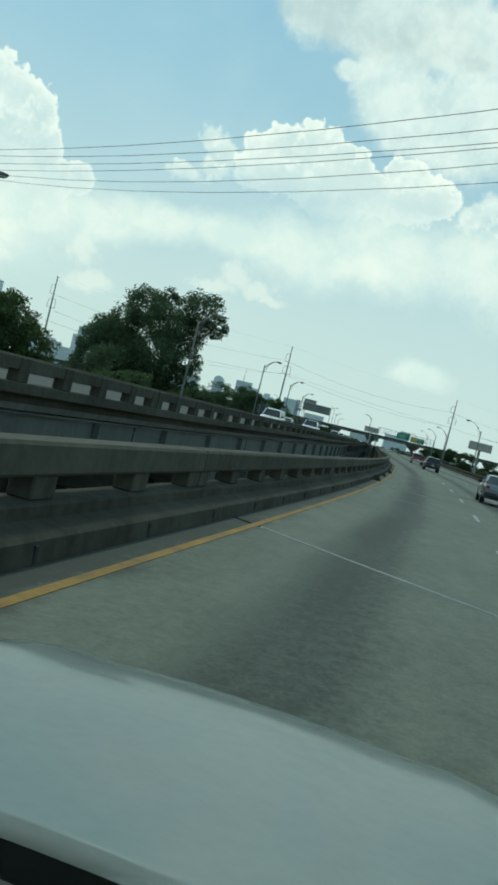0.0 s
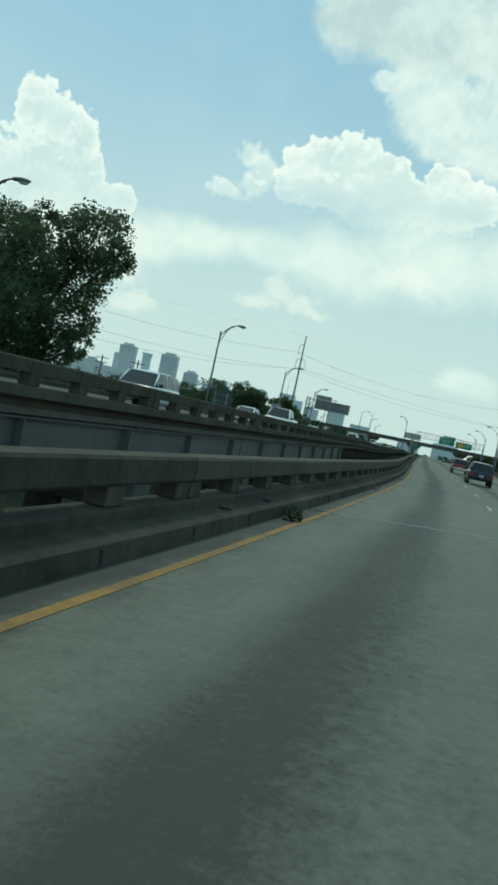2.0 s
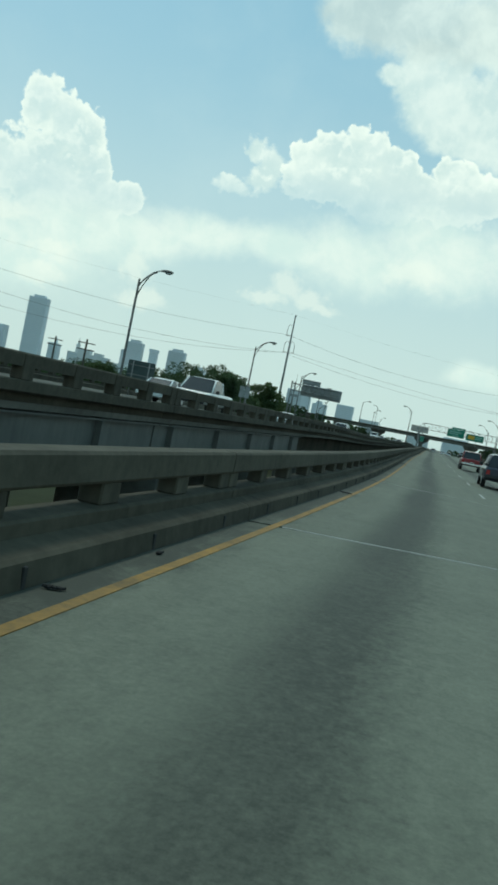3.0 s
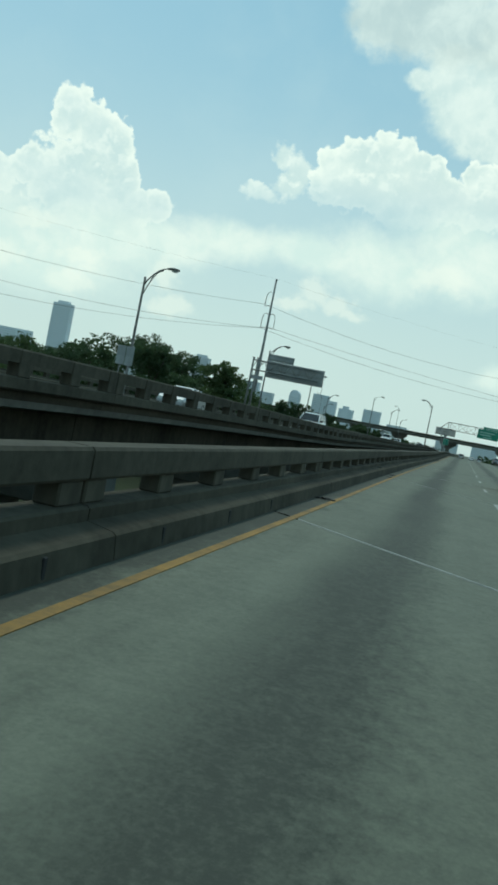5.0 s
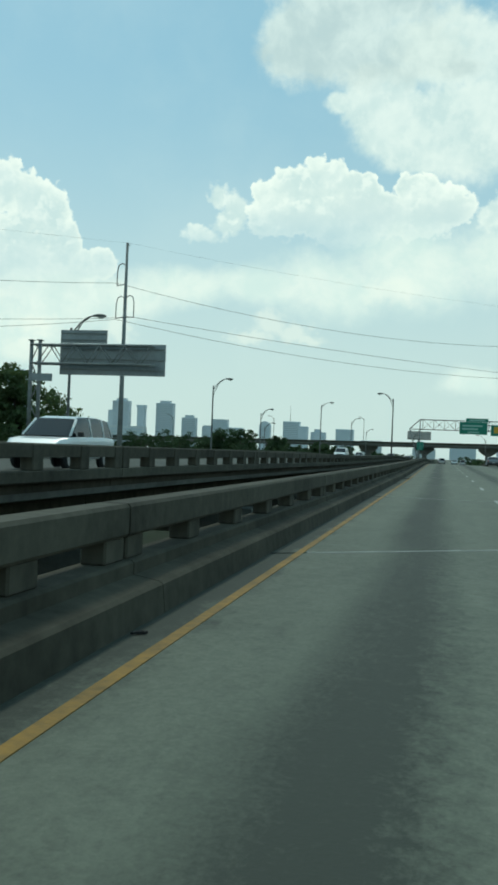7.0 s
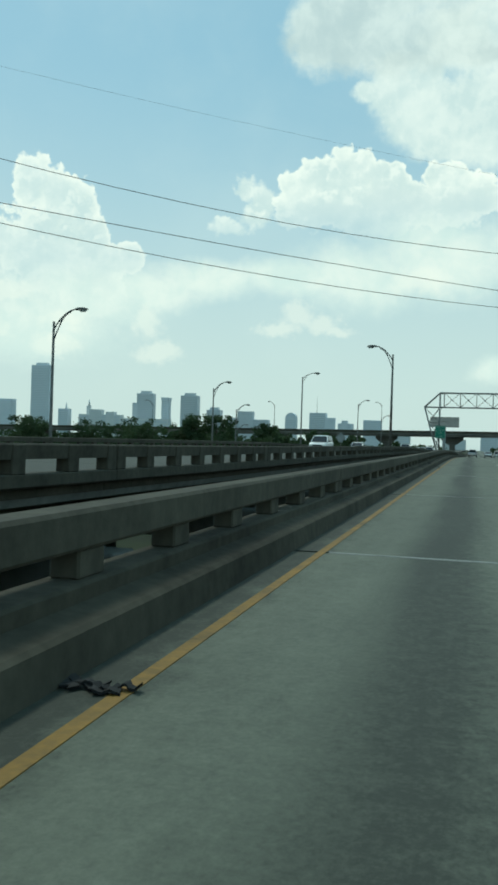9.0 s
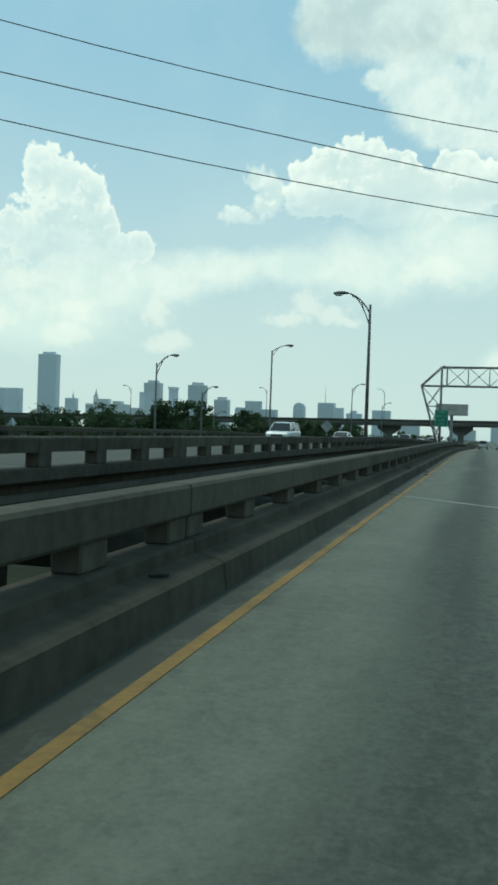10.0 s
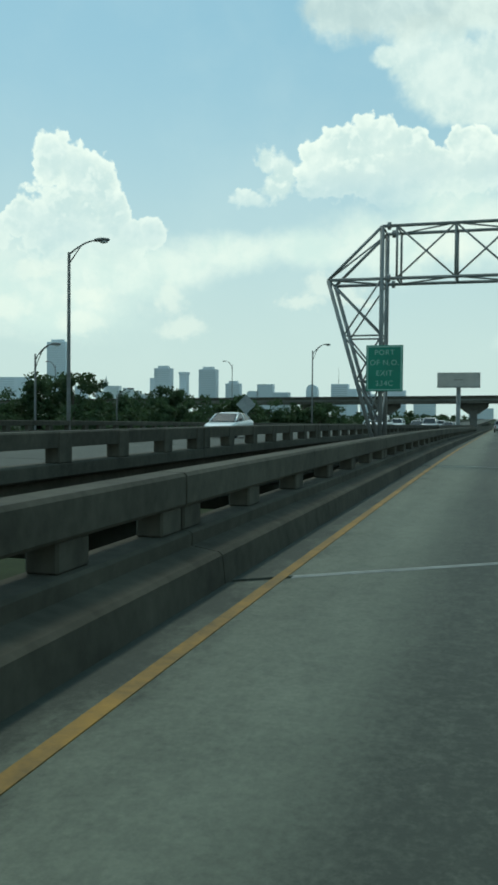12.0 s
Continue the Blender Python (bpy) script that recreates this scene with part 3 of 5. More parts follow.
for k in range(-27, 22):
    y = 51.83 + 2.44 * k
    m = pose(road_x(y) - 0.372, y, rail_z(y) + 0.13, 0, 0, heading(road_x, y))
    if slot is None:
        slot = part("drain_slot", boxed(-0.03, 0.008, -0.028, 0.028, -0.08, 0.08, bevel=0.006), RUBBER, bpy.data.objects["parapet_median"], "dark drain slot in the kerb face")
        slot.matrix_basis = m
    else:
        shared("drain_slot", slot.data, bpy.data.objects["parapet_median"], m)
CURB_R = [(-0.9, -0.5), (0.0, -0.5), (0.0, 0.0), (-0.03, 0.26), (-0.3, 0.30), (-0.3, 0.40), (-0.9, 0.40)]
BEAM_R = [(-0.62, 0.645), (-0.36, 0.645), (-0.35, 0.87), (-0.38, 0.90), (-0.60, 0.90), (-0.62, 0.87)]
parapet("parapet_right", "grey concrete parapet with posts and beam on the outer edge", road_x, road_z, -1, -60, 440, CURB_R, BEAM_R, 0.42, RAIL_ENDS[::2], offset=RIGHT)

# ---------------------------------------------------------------- the other carriageway
FARW = 15.4
deck = part("far_carriageway", swept([(-FARW - 0.3, 0.0), (-0.30, 0.0), (-0.34, -0.16), (-0.5, -0.20), (-FARW, -0.20), (-FARW - 0.3, -0.16)], -60, LAST, far_x, far_z, 4.0), DECK)
tagged(deck, "pale concrete deck of the opposite carriageway on steel girders", "road", kind="structure")
ends = [-60.0] + RAIL_ENDS + [354.0, 420.0, 520.0, 800.0, LAST]
for a, b in zip(ends, ends[1:]):
    slab_mesh("deck_slab", a + 0.03, b - 0.03, -FARW + 0.5, -0.62, 0.012, 0.05, ROAD, deck, far_x, far_z)
CURB_F = [(-0.62, -0.02), (-0.62, 0.26), (-0.36, 0.30), (-0.36, 0.405), (-0.02, 0.405), (0.0, 0.385), (0.0, 0.20), (-0.06, 0.16), (-0.28, 0.14), (-0.28, -0.02)][::-1]
CURB_F = [(-x, z) for x, z in CURB_F]
BEAM_F = [(0.03, 0.645), (0.28, 0.645), (0.29, 0.87), (0.26, 0.90), (0.04, 0.90), (0.02, 0.87)]
parapet("parapet_far_inner", "grey concrete posts and beam along the opposite carriageway", far_x, far_z, -1, -60, 354, CURB_F, BEAM_F, 0.42, [c - 1.0 for c in RAIL_ENDS], base_mat=CONC, proud=True)
parapet("parapet_far_outer", "grey concrete parapet on the outer edge of the opposite carriageway", far_x, far_z, 1, -60, 354, CURB_F, BEAM_F, 0.42, RAIL_ENDS[::2], offset=-FARW - 0.3, base_mat=CONC)
for nm, off in (("parapet_far_run", 0.0), ("parapet_far_run", -FARW)):
    ob = part(nm, swept([(off - 0.3, 0.0), (off, 0.0), (off, 0.9), (off - 0.3, 0.9)], 354, LAST, far_x, far_z, 8.0), CONC)
    tagged(ob, "weathered concrete parapet running off towards the overpass", "parapet", kind="structure")
# fascia girder, its flanges and stiffeners
spans = [-60.0] + [q for q in RAIL_ENDS if q < 104]
gird = root("fascia_girders")
tagged(gird, "grey painted steel plate girders with stiffeners under the deck edge", "girder", kind="structure")
stiff = None
for a, b in zip(spans, spans[1:]):
    a, b = a - 1.0, b - 1.0
    part("girder_web", swept([(-0.50, -0.20), (-0.475, -0.20), (-0.475, -1.30), (-0.50, -1.30)], a + 0.06, b - 0.06, far_x, far_z), GIRDER, gird)
    part("girder_flange", swept([(-0.66, -0.205), (-0.32, -0.205), (-0.32, -0.24), (-0.66, -0.24)], a + 0.05, b - 0.05, far_x, far_z), GIRDER, gird)
    part("girder_flange", swept([(-0.68, -1.30), (-0.30, -1.30), (-0.30, -1.34), (-0.68, -1.34)], a + 0.05, b - 0.05, far_x, far_z), GIRDER, gird)
    y = 60.5 + 5.4 * math.ceil((a + 0.1 - 60.5) / 5.4)
    while y < b - 0.1:
        if stiff is None:
            stiff = part("stiffener", boxed(-0.07, 0.10, -0.03, 0.03, -1.055, 0.0, bevel=0.008), GIRDER, gird)
            stiff.matrix_basis = pose(far_x(y) - 0.40, y, far_z(y) - 0.243)
        else:
            shared("stiffener", stiff.data, gird, pose(far_x(y) - 0.40, y, far_z(y) - 0.243))
        y += 5.4
# The dark kerb concrete on these beams stands in for shade under the deck.
conc = root("deck_beams")
tagged(conc, "concrete beams set back under the deck, toned dark to stand for shade", "girder", kind="structure")
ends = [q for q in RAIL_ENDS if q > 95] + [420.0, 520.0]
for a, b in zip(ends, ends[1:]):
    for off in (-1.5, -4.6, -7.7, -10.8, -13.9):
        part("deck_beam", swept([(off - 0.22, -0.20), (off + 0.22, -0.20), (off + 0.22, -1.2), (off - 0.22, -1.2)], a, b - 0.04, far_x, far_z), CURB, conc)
# column bents under both decks
for y in RAIL_ENDS:
    for fx, fz, mid, depth in ((road_x, road_z, 7.0, 0.9), (far_x, far_z, -7.4, 1.36)):
        p = root("deck_bent", fx(y) + mid, y, -7.0)
        tagged(p, "grey concrete bent with two columns under the deck", "bent", "deck bents", kind="structure")
        top = fz(y) - depth + 7.0
        part("cap_beam", boxed(-7.2, 7.2, -0.6, 0.6, top - 1.1, top, bevel=0.05), DECK, p)
        for dx in (-4.5, 4.5):
            part("column", rodded((dx, 0, 0), (dx, 0, top - 1.1), 0.5, seg=16), DECK, p)


# ---------------------------------------------------------------- street lamps
def street_lamp(x, y, zb, head_z, reach, direction, label, truss=True, r=0.11, lean=0.0):
    """direction: degrees in plan that the arm points to (0 = +x)."""
    lamp = root("street_lamp", x, y, zb, direction)
    tagged(lamp, label, "street lamp", "street lamps")
    h = head_z - zb
    knee = h - reach * (0.85 if truss else 0.42)
    part("base_plate", boxed(-0.28, 0.28, -0.28, 0.28, 0, 0.12, bevel=0.02), CONC, lamp)
    part("pole", rodded((0, 0, 0.1), (0, 0, knee + (0.55 if truss else 0.1)), r, r * 0.6, seg=10), LAMP_STEEL, lamp)
    bm = bmesh.new()
    pts = []
    for k in range(9):
        s = k / 8
        pts.append((reach * s, 0, knee + (h - knee) * math.sin(s * math.pi / 2) ** (0.8 if truss else 1.0)))
    pipe(bm, pts, r * 0.38, r * 0.3, seg=7)
    part("arm", bm, LAMP_STEEL, lamp)
    if truss:
        bm = bmesh.new()
        low = []
        for k in range(8):
            s = k / 7
            low.append((0.04 + reach * 0.72 * s, 0, knee - 0.62 + (h - knee + 0.42) * math.sin(s * math.pi / 2) ** 0.9))
        pipe(bm, low, r * 0.3, r * 0.26, seg=7)
        for k in (2, 4, 6):
            rod(bm, low[k], pts[min(8, k + 1)], r * 0.2, seg=6)
        part("arm_brace", bm, LAMP_STEEL, lamp)
    else:
        part("arm_brace", rodded((0, 0, knee - 0.5), (reach * 0.45, 0, knee + (h - knee) * 0.62), r * 0.25, seg=6), LAMP_STEEL, lamp)
    bm = bmesh.new()
    r_ = bmesh.ops.create_uvsphere(bm, u_segments=12, v_segments=8, radius=1.0)
    for v in r_["verts"]:
        v.co = Vector((reach + 0.32 + v.co.x * 0.48, v.co.y * 0.19, h + max(-0.06, v.co.z * 0.13)))
    head = part("lamp_head", bm, LAMP_STEEL, lamp, "grey cobra-head luminaire", smooth=True)
    bm = bmesh.new()
    r_ = bmesh.ops.create_uvsphere(bm, u_segments=12, v_segments=6, radius=1.0)
    for v in r_["verts"]:
        v.co = Vector((reach + 0.45 + v.co.x * 0.26, v.co.y * 0.15, h - 0.06 + min(0.0, v.co.z) * 0.12))
    part("refractor", bm, plain("lamp_refractor", (0.55, 0.57, 0.56), 0.2), head)
    return lamp


LAMP_L = "grey steel street lamp with curved double arm behind the outer parapet"
for hx, y, hz, truss in ((-22.1, 19.0, 9.75, True), (-18.4, 58.8, 9.5, True), (-17.95, 104.1, 9.6, True), (-18.1, 145.4, 9.55, True), (-19.35, 190.0, 9.5, True), (-22.15, 236.1, 9.5, True), (-18.1, 299.0, 10.75, False), (-19.3, 366.9, 10.75, True), (-20.4, 426.0, 9.7, True)):
    street_lamp(hx - 2.1, y, -7.0, hz, 1.55, 0, LAMP_L, truss, 0.13)
street_lamp(far_x(260.2) - 0.15, 260.2, far_z(260.2) + 0.40, 9.95, 1.45, 180, "grey steel street lamp with curved double arm on the median parapet", True, 0.12)
for hx, y in ((12.6, 136.6), (11.4, 209.5), (11.2, 249.0), (11.6, 289.0), (11.8, 352.0), (12.0, 420.0)):
    street_lamp(road_x(y) + RIGHT + 0.55, y, road_z(y) + 0.86, 9.6 + road_z(y), 2.2, 180, "grey steel street lamp on the outer parapet", True)
for x, y, hz, way in ((-29.6, 289.6, 8.75, 0), (-35.45, 322.2, 7.4, 0), (-45.4, 360.0, 4.9, 0), (-58.4, 452.0, 14.2, 180), (-87.0, 420.5, 12.4, 180), (-29.15, 492.0, 16.6, 180)):
    street_lamp(x, y, -7.0, hz, 1.55, way, "grey steel street lamp with curved arm on the side road", True, 0.13)


# ---------------------------------------------------------------- power line
def pylon(x, y, top, turn):
    p = root("power_pole", x, y, -7.0, turn)
    tagged(p, "tall slender steel power pole with looped insulator brackets", "power pole", "power poles")
    h = top + 7.0
    part("shaft", rodded((0, 0, 0), (0, 0, h), 0.34, 0.13, seg=12), STEEL, p)
    part("earth_peak", rodded((0, 0, h), (0.35, 0, h - 0.35), 0.04, seg=6), STEEL, p)
    for zz, sides in ((h - 3.3, (-1,)), (h - 6.7, (-1, 1))):
        for s in sides:
            arm = part("bracket", rodded((s * 0.16, 0, zz - 1.0), (s * 1.2, 0, zz - 1.1), 0.05, seg=6), STEEL, p)
            bm = bmesh.new()
            pipe(bm, [(s * 0.16, 0, zz + 1.0), (s * 0.6, 0, zz + 1.22), (s * 1.02, 0, zz + 1.0), (s * 1.2, 0, zz + 0.4), (s * 1.2, 0, zz - 1.1)], 0.055, seg=6)
            part("insulator", bm, plain("grey_insulator", (0.16, 0.17, 0.18), 0.4), arm, "grey looped post insulator")
    return p


def wire(name, pts_a, pts_b, sag, r=0.022, label="thin dark overhead power wire", group="power wires"):
    a, b = Vector(pts_a), Vector(pts_b)
    bm = bmesh.new()
    pipe(bm, [a.lerp(b, s / 16) - Vector((0, 0, sag * 4 * (s / 16) * (1 - s / 16))) for s in range(17)], r, seg=5)
    ob = part(name, bm, WIRE)
    return tagged(ob, label, "wire", group)


POLES = [(-85.1, 181.5, 22.3), (-30.8, 223.8, 22.4), (19.66, 262.8, 21.3), (74.0, 300.0, 22.0)]
for x, y, t in POLES:
    pylon(x, y, t, -20)
# heights of the three wires at each pole (upper left, lower right, lower left bracket), and their sag in each span
HANG = [(18.0, 13.9, 11.5), (18.3, 14.6, 14.5), (17.2, 12.25, 12.5), (17.6, 14.2, 14.2)]
SAGS = [(1.9, 2.2, 2.4), (2.1, 0.5, 1.5), (1.9, 1.5, 1.5)]
for (xa, ya, za), (xb, yb, zb), ha, hb, sags in zip(POLES, POLES[1:], HANG, HANG[1:], SAGS):
    for side, p, q, drop in zip((-1.2, 1.2, -1.2), ha, hb, sags):
        wire("power_wire", (xa + side * 0.94, ya - side * 0.34, p), (xb + side * 0.94, yb - side * 0.34, q), drop)
    wire("earth_wire", (xa, ya, za), (xb, yb, zb), 0.7, 0.006)
for xa, ya, za, xb, yb, zb, drop in ((-38.13, 27.52, 11.49, 19.36, -14.69, 12.19, 2.26), (-38.9, 28.59, 11.66, 19.76, -13.31, 12.22, 2.37), (-39.46, 30.15, 11.34, 19.81, -12.48, 11.65, 1.88),
                                     (-39.93, 31.08, 11.25, 19.88, -12.13, 12.06, 2.11), (-40.82, 33.44, 12.65, 19.84, -11.22, 12.78, 3.26), (-42.14, 36.21, 13.0, 20.17, -9.47, 12.52, 3.16)):
    wire("cable", (xa, ya, za), (xb, yb, zb), drop, 0.010, "thin dark cable crossing over the road", "overhead cables")


def wooden_pole(x, y, zt, arms):
    p = root("utility_pole", x, y, -7.0, 20)
    tagged(p, "weathered wooden utility pole with crossarms", "utility pole", "utility poles")
    part("pole", rodded((0, 0, 0), (0, 0, zt + 7), 0.2, 0.13, seg=8), BARK, p)
    for k in range(arms):
        part("crossarm", boxed(-1.2, 1.2, -0.06, 0.06, zt + 6.4 - k * 0.9, zt + 6.54 - k * 0.9), BARK, p)


# ---------------------------------------------------------------- overhead sign of the other carriageway, seen from behind
def far_sign():
    s = root("overhead_sign", 0.3, 186.8, 0.0)
    tagged(s, "back of a grey overhead road sign on a cantilever truss", "road sign")
    zc = far_z(187)
    for name, x0, x1, z0, z1 in (("sign_panel", -20.95, -14.35, 5.48, 7.34), ("exit_panel", -20.95, -18.0, 7.36, 8.15)):
        pnl = part(name, boxed(x0, x1, -0.03, 0.03, z0, z1, bevel=0.01), SIGN_BACK, s, "plain grey aluminium back of the sign")
        n = 3 if name == "sign_panel" else 2
        for k in range(n):
            z = z0 + (z1 - z0) * (k + 0.5) / n
            part("stringer", boxed(x0 + 0.05, x1 - 0.05, -0.085, -0.034, z - 0.03, z + 0.03), STEEL, pnl)
    for z in (7.15, 6.05):
        part("chord", rodded((-22.4, -0.35, z), (-14.9, -0.35, z), 0.06), STEEL, s)
        part("chord", rodded((-22.4, -0.95, z), (-14.9, -0.95, z), 0.06), STEEL, s)
    n = 9
    for k in range(n):
        xa, xb = -22.0 + 7.0 * k / n, -22.0 + 7.0 * (k + 1) / n
        za, zb = (7.15, 6.05) if k % 2 else (6.05, 7.15)
        for yy in (-0.35, -0.95):
            part("lattice_bar", rodded((xa, yy, za), (xb, yy, zb), 0.03, seg=6), STEEL, s)
        part("lattice_bar", rodded((xb, -0.35, 7.15), (xb, -0.95, 7.15), 0.03, seg=6), STEEL, s)
    for x in (-22.5, -21.95):
        part("column", rodded((x, -0.65, zc + 0.3), (x, -0.65, 7.4), 0.13, 0.11, seg=10), STEEL, s)
        part("column_cap", boxed(x - 0.16, x + 0.16, -0.81, -0.49, 7.4, 7.46), STEEL, s)
    for k in range(5):
        z = zc + 0.9 + k * 1.2
        za = z + (1.2 if k % 2 else 0)
        part("lattice_bar", rodded((-22.5, -0.65, za), (-21.95, -0.65, z + 1.2 - (za - z)), 0.035, seg=6), STEEL, s)
    part("small_sign", boxed(-22.4, -21.0, -0.9, -0.86, 5.0, 5.45, bevel=0.01), SIGN_BACK, s)
    part("plinth", boxed(-22.8, -21.6, -1.05, -0.25, -6.8, zc + 0.35, bevel=0.03), CONC, s)


far_sign()


# ---------------------------------------------------------------- sign gantry over our carriageway
def text_mesh(name, words, size, material, parent, m):
    c = bpy.data.curves.new(name, "FONT")
    c.body, c.size, c.align_x, c.align_y = words, size, "CENTER", "CENTER"
    c.extrude, c.space_character = 0.004, 1.12
    tmp = new(name + "_tmp", c)
    me = bpy.data.meshes.new_from_object(tmp.evaluated_get(bpy.context.evaluated_depsgraph_get()))
    bpy.data.objects.remove(tmp)
    me.name = name
    me.materials.append(material)
    ob = new(name, me)
    ob.parent = parent
    ob.matrix_basis = m
    return ob


DIM = plain("worn_lettering", (0.30, 0.48, 0.40), 0.6)


def sign_face(name, x0, x1, z0, z1, y, parent, colour=None, bars=(), label="green road sign with white legend"):
    p = part(name, boxed(x0, x1, y - 0.03, y + 0.03, z0, z1, bevel=0.01), colour or GREEN, parent, label)
    t = 0.035
    for a, b, c, d in ((x0 + .03, x1 - .03, z0 + .03, z0 + .03 + t), (x0 + .03, x1 - .03, z1 - .03 - t, z1 - .03), (x0 + .03, x0 + .03 + t, z0 + .03 + t, z1 - .03 - t), (x1 - .03 - t, x1 - .03, z0 + .03 + t, z1 - .03 - t)):
        part("sign_border", boxed(a, b, y - 0.036, y - 0.031, c, d), DIM, p)
    for u0, u1, v0, v1 in bars:
        part("legend_bar", boxed(x0 + (x1 - x0) * u0, x0 + (x1 - x0) * u1, y - 0.038, y - 0.031, z0 + (z1 - z0) * v0, z0 + (z1 - z0) * v1), DIM, p)
    return p


def gantry():
    g = root("sign_gantry", 0, 284.8, sag(284.8))
    tagged(g, "tubular grey steel sign gantry truss spanning the carriageway", "sign gantry")
    top, low, yA, yB = 7.08, 5.48, -0.62, 0.62
    xl, xc, xe = -3.47, -1.80, 17.2

    def bar(name, a, b, r=0.06):
        part(name, rodded(a, b, r * 0.82, seg=8), STEEL, g)
    for yy in (yA, yB):
        bar("chord", (xc, yy, top), (xe, yy, top), 0.062)
        bar("chord", (xl, yy, low), (xe, yy, low), 0.062)
        bar("brace", (xl, yy, low), (xc, yy, top), 0.06)
        bar("leg", (xc, yy, 0.2), (xc, yy, top), 0.085)
        bar("leg", (xl, yy, low), (xc - 0.12, yy, 0.2), 0.075)
        # lattice between the two legs
        zs = [low, 3.75, 2.35, 1.1]
        for za, zb in zip(zs, zs[1:]):
            edge = lambda z: xl + (xc - 0.12 - xl) * (low - z) / (low - 0.2)
            bar("lattice_bar", (edge(za), yy, za), (xc, yy, zb), 0.035)
            bar("lattice_bar", (xc, yy, za), (edge(zb), yy, zb), 0.035)
            bar("lattice_bar", (edge(zb), yy, zb), (xc, yy, zb), 0.035)
        x = xc + 0.45
        bar("upright", (x, yy, low), (x, yy, top), 0.045)
        while x + 1.75 < xe + 0.1:
            if yy == yA:
                bar("diagonal", (x, yy, top), (x + 1.75, yy, low), 0.036)
                bar("diagonal", (x, yy, low), (x + 1.75, yy, top), 0.036)
            x += 1.75
            bar("upright", (x, yy, low), (x, yy, top), 0.045)
        bar("leg", (xe, yy, 0.2), (xe, yy, top), 0.085)
    x = xc + 0.45
    flip = 0
    while x + 1.75 < xe + 0.1:
        for z in (top, low):
            a, b = (yA, yB) if flip else (yB, yA)
            bar("cross_brace", (x, a, z), (x + 1.75, b, z), 0.032)
        bar("cross_brace", (x, yA, top), (x, yB, top), 0.036)
        bar("cross_brace", (x, yA, low), (x, yB, low), 0.036)
        x += 1.75
        flip = 1 - flip
    for z in (top, low):
        for yy in (yA, yB):
            part("flange", rodded((xc + 0.16, yy, z), (xc + 0.26, yy, z), 0.12, seg=12), STEEL, g, "bolted round flange")
    for p, q in (((xl, yA, low), (xl, yB, low)), ((xc, yA, top), (xc, yB, top)), ((xl, yA, low), (xc, yB, top)), ((xl, yA, low), (xc, yB, low))):
        bar("cross_brace", p, q, 0.036)
    for z in (0.9, 2.4, 3.75):
        bar("cross_brace", (xc, yA, z), (xc, yB, z + 1.2), 0.036)
    part("footing", boxed(-2.3, -1.4, -0.9, 0.9, -7.0, 0.22, bevel=0.04), CONC, g)
    part("footing", boxed(xe - 0.4, xe + 0.4, -0.9, 0.9, -7.0, 0.22, bevel=0.04), CONC, g)
    # signs hung on the near side
    s = sign_face("exit_sign", -2.22, -1.10, 2.02, 3.43, -0.78, g, label="green exit sign with white lettering")
    for words, z in (("PORT", 3.20), ("OF N.O.", 2.89), ("EXIT", 2.57), ("234C", 2.26)):
        text_mesh("lettering", words, 0.225, DIM, s, pose(-1.66, -0.815, z, 90))
    sign_face("guide_sign", 4.5, 8.9, 4.9, 6.9, -0.80, g, bars=((0.10, 0.82, 0.62, 0.76), (0.10, 0.66, 0.36, 0.50), (0.3, 0.7, 0.12, 0.22)))
    sign_face("exit_panel", 5.5, 9.0, 6.92, 7.5, -0.80, g, bars=((0.15, 0.85, 0.3, 0.7),))
    p = sign_face("guide_sign", 9.4, 14.0, 4.75, 6.5, -0.80, g, bars=((0.5, 0.92, 0.62, 0.76), (0.5, 0.86, 0.36, 0.50)))
    part("exit_only_panel", boxed(9.9, 11.6, -0.85, -0.84, 5.2, 6.2), ORANGE, p, "yellow exit panel")
    for x in (5.2, 8.4, 10.0, 13.4):
        bar("hanger", (x, -0.74, 4.8), (x, -0.74, 6.85), 0.04)


gantry()


def billboard(x, y, zb, z0, z1, half, label, turn=0, depth=0.25):
    b = root("billboard", x, y, zb, turn)
    tagged(b, label, "billboard")
    part("post", rodded((0, 0, 0), (0, 0, z0 - zb), 0.36, seg=14), STEEL, b)
    pn = part("panel", boxed(-half, half, -depth, depth, z0 - zb, z1 - zb, bevel=0.02), PANEL, b, "weathered blank panel")
    part("walkway", boxed(-half, half, -depth - 0.5, -depth - 0.05, z0 - zb - 0.12, z0 - zb - 0.04), STEEL, b)
    part("panel_frame", boxed(-half - 0.05, half + 0.05, -depth - 0.03, depth + 0.03, z0 - zb - 0.03, z0 - zb + 0.10), STEEL, b)
    part("legend_bar", boxed(-0.8, 0.7, -depth - 0.012, -depth - 0.002, (z0 + z1) / 2 - zb - 0.1, (z0 + z1) / 2 - zb + 0.1), mat("faded_print", (0.25, 0.23, 0.2), (0.3, 0.28, 0.25)), pn)


billboard(-5.0, 407.0, -7.0, 6.67, 9.1, 3.48, "weathered pinkish-grey billboard on a steel post between the carriageways")
billboard(27.0, 236.0, -7.0, 7.0, 9.2, 3.4, "grey billboard on a steel post beside the road", 12)


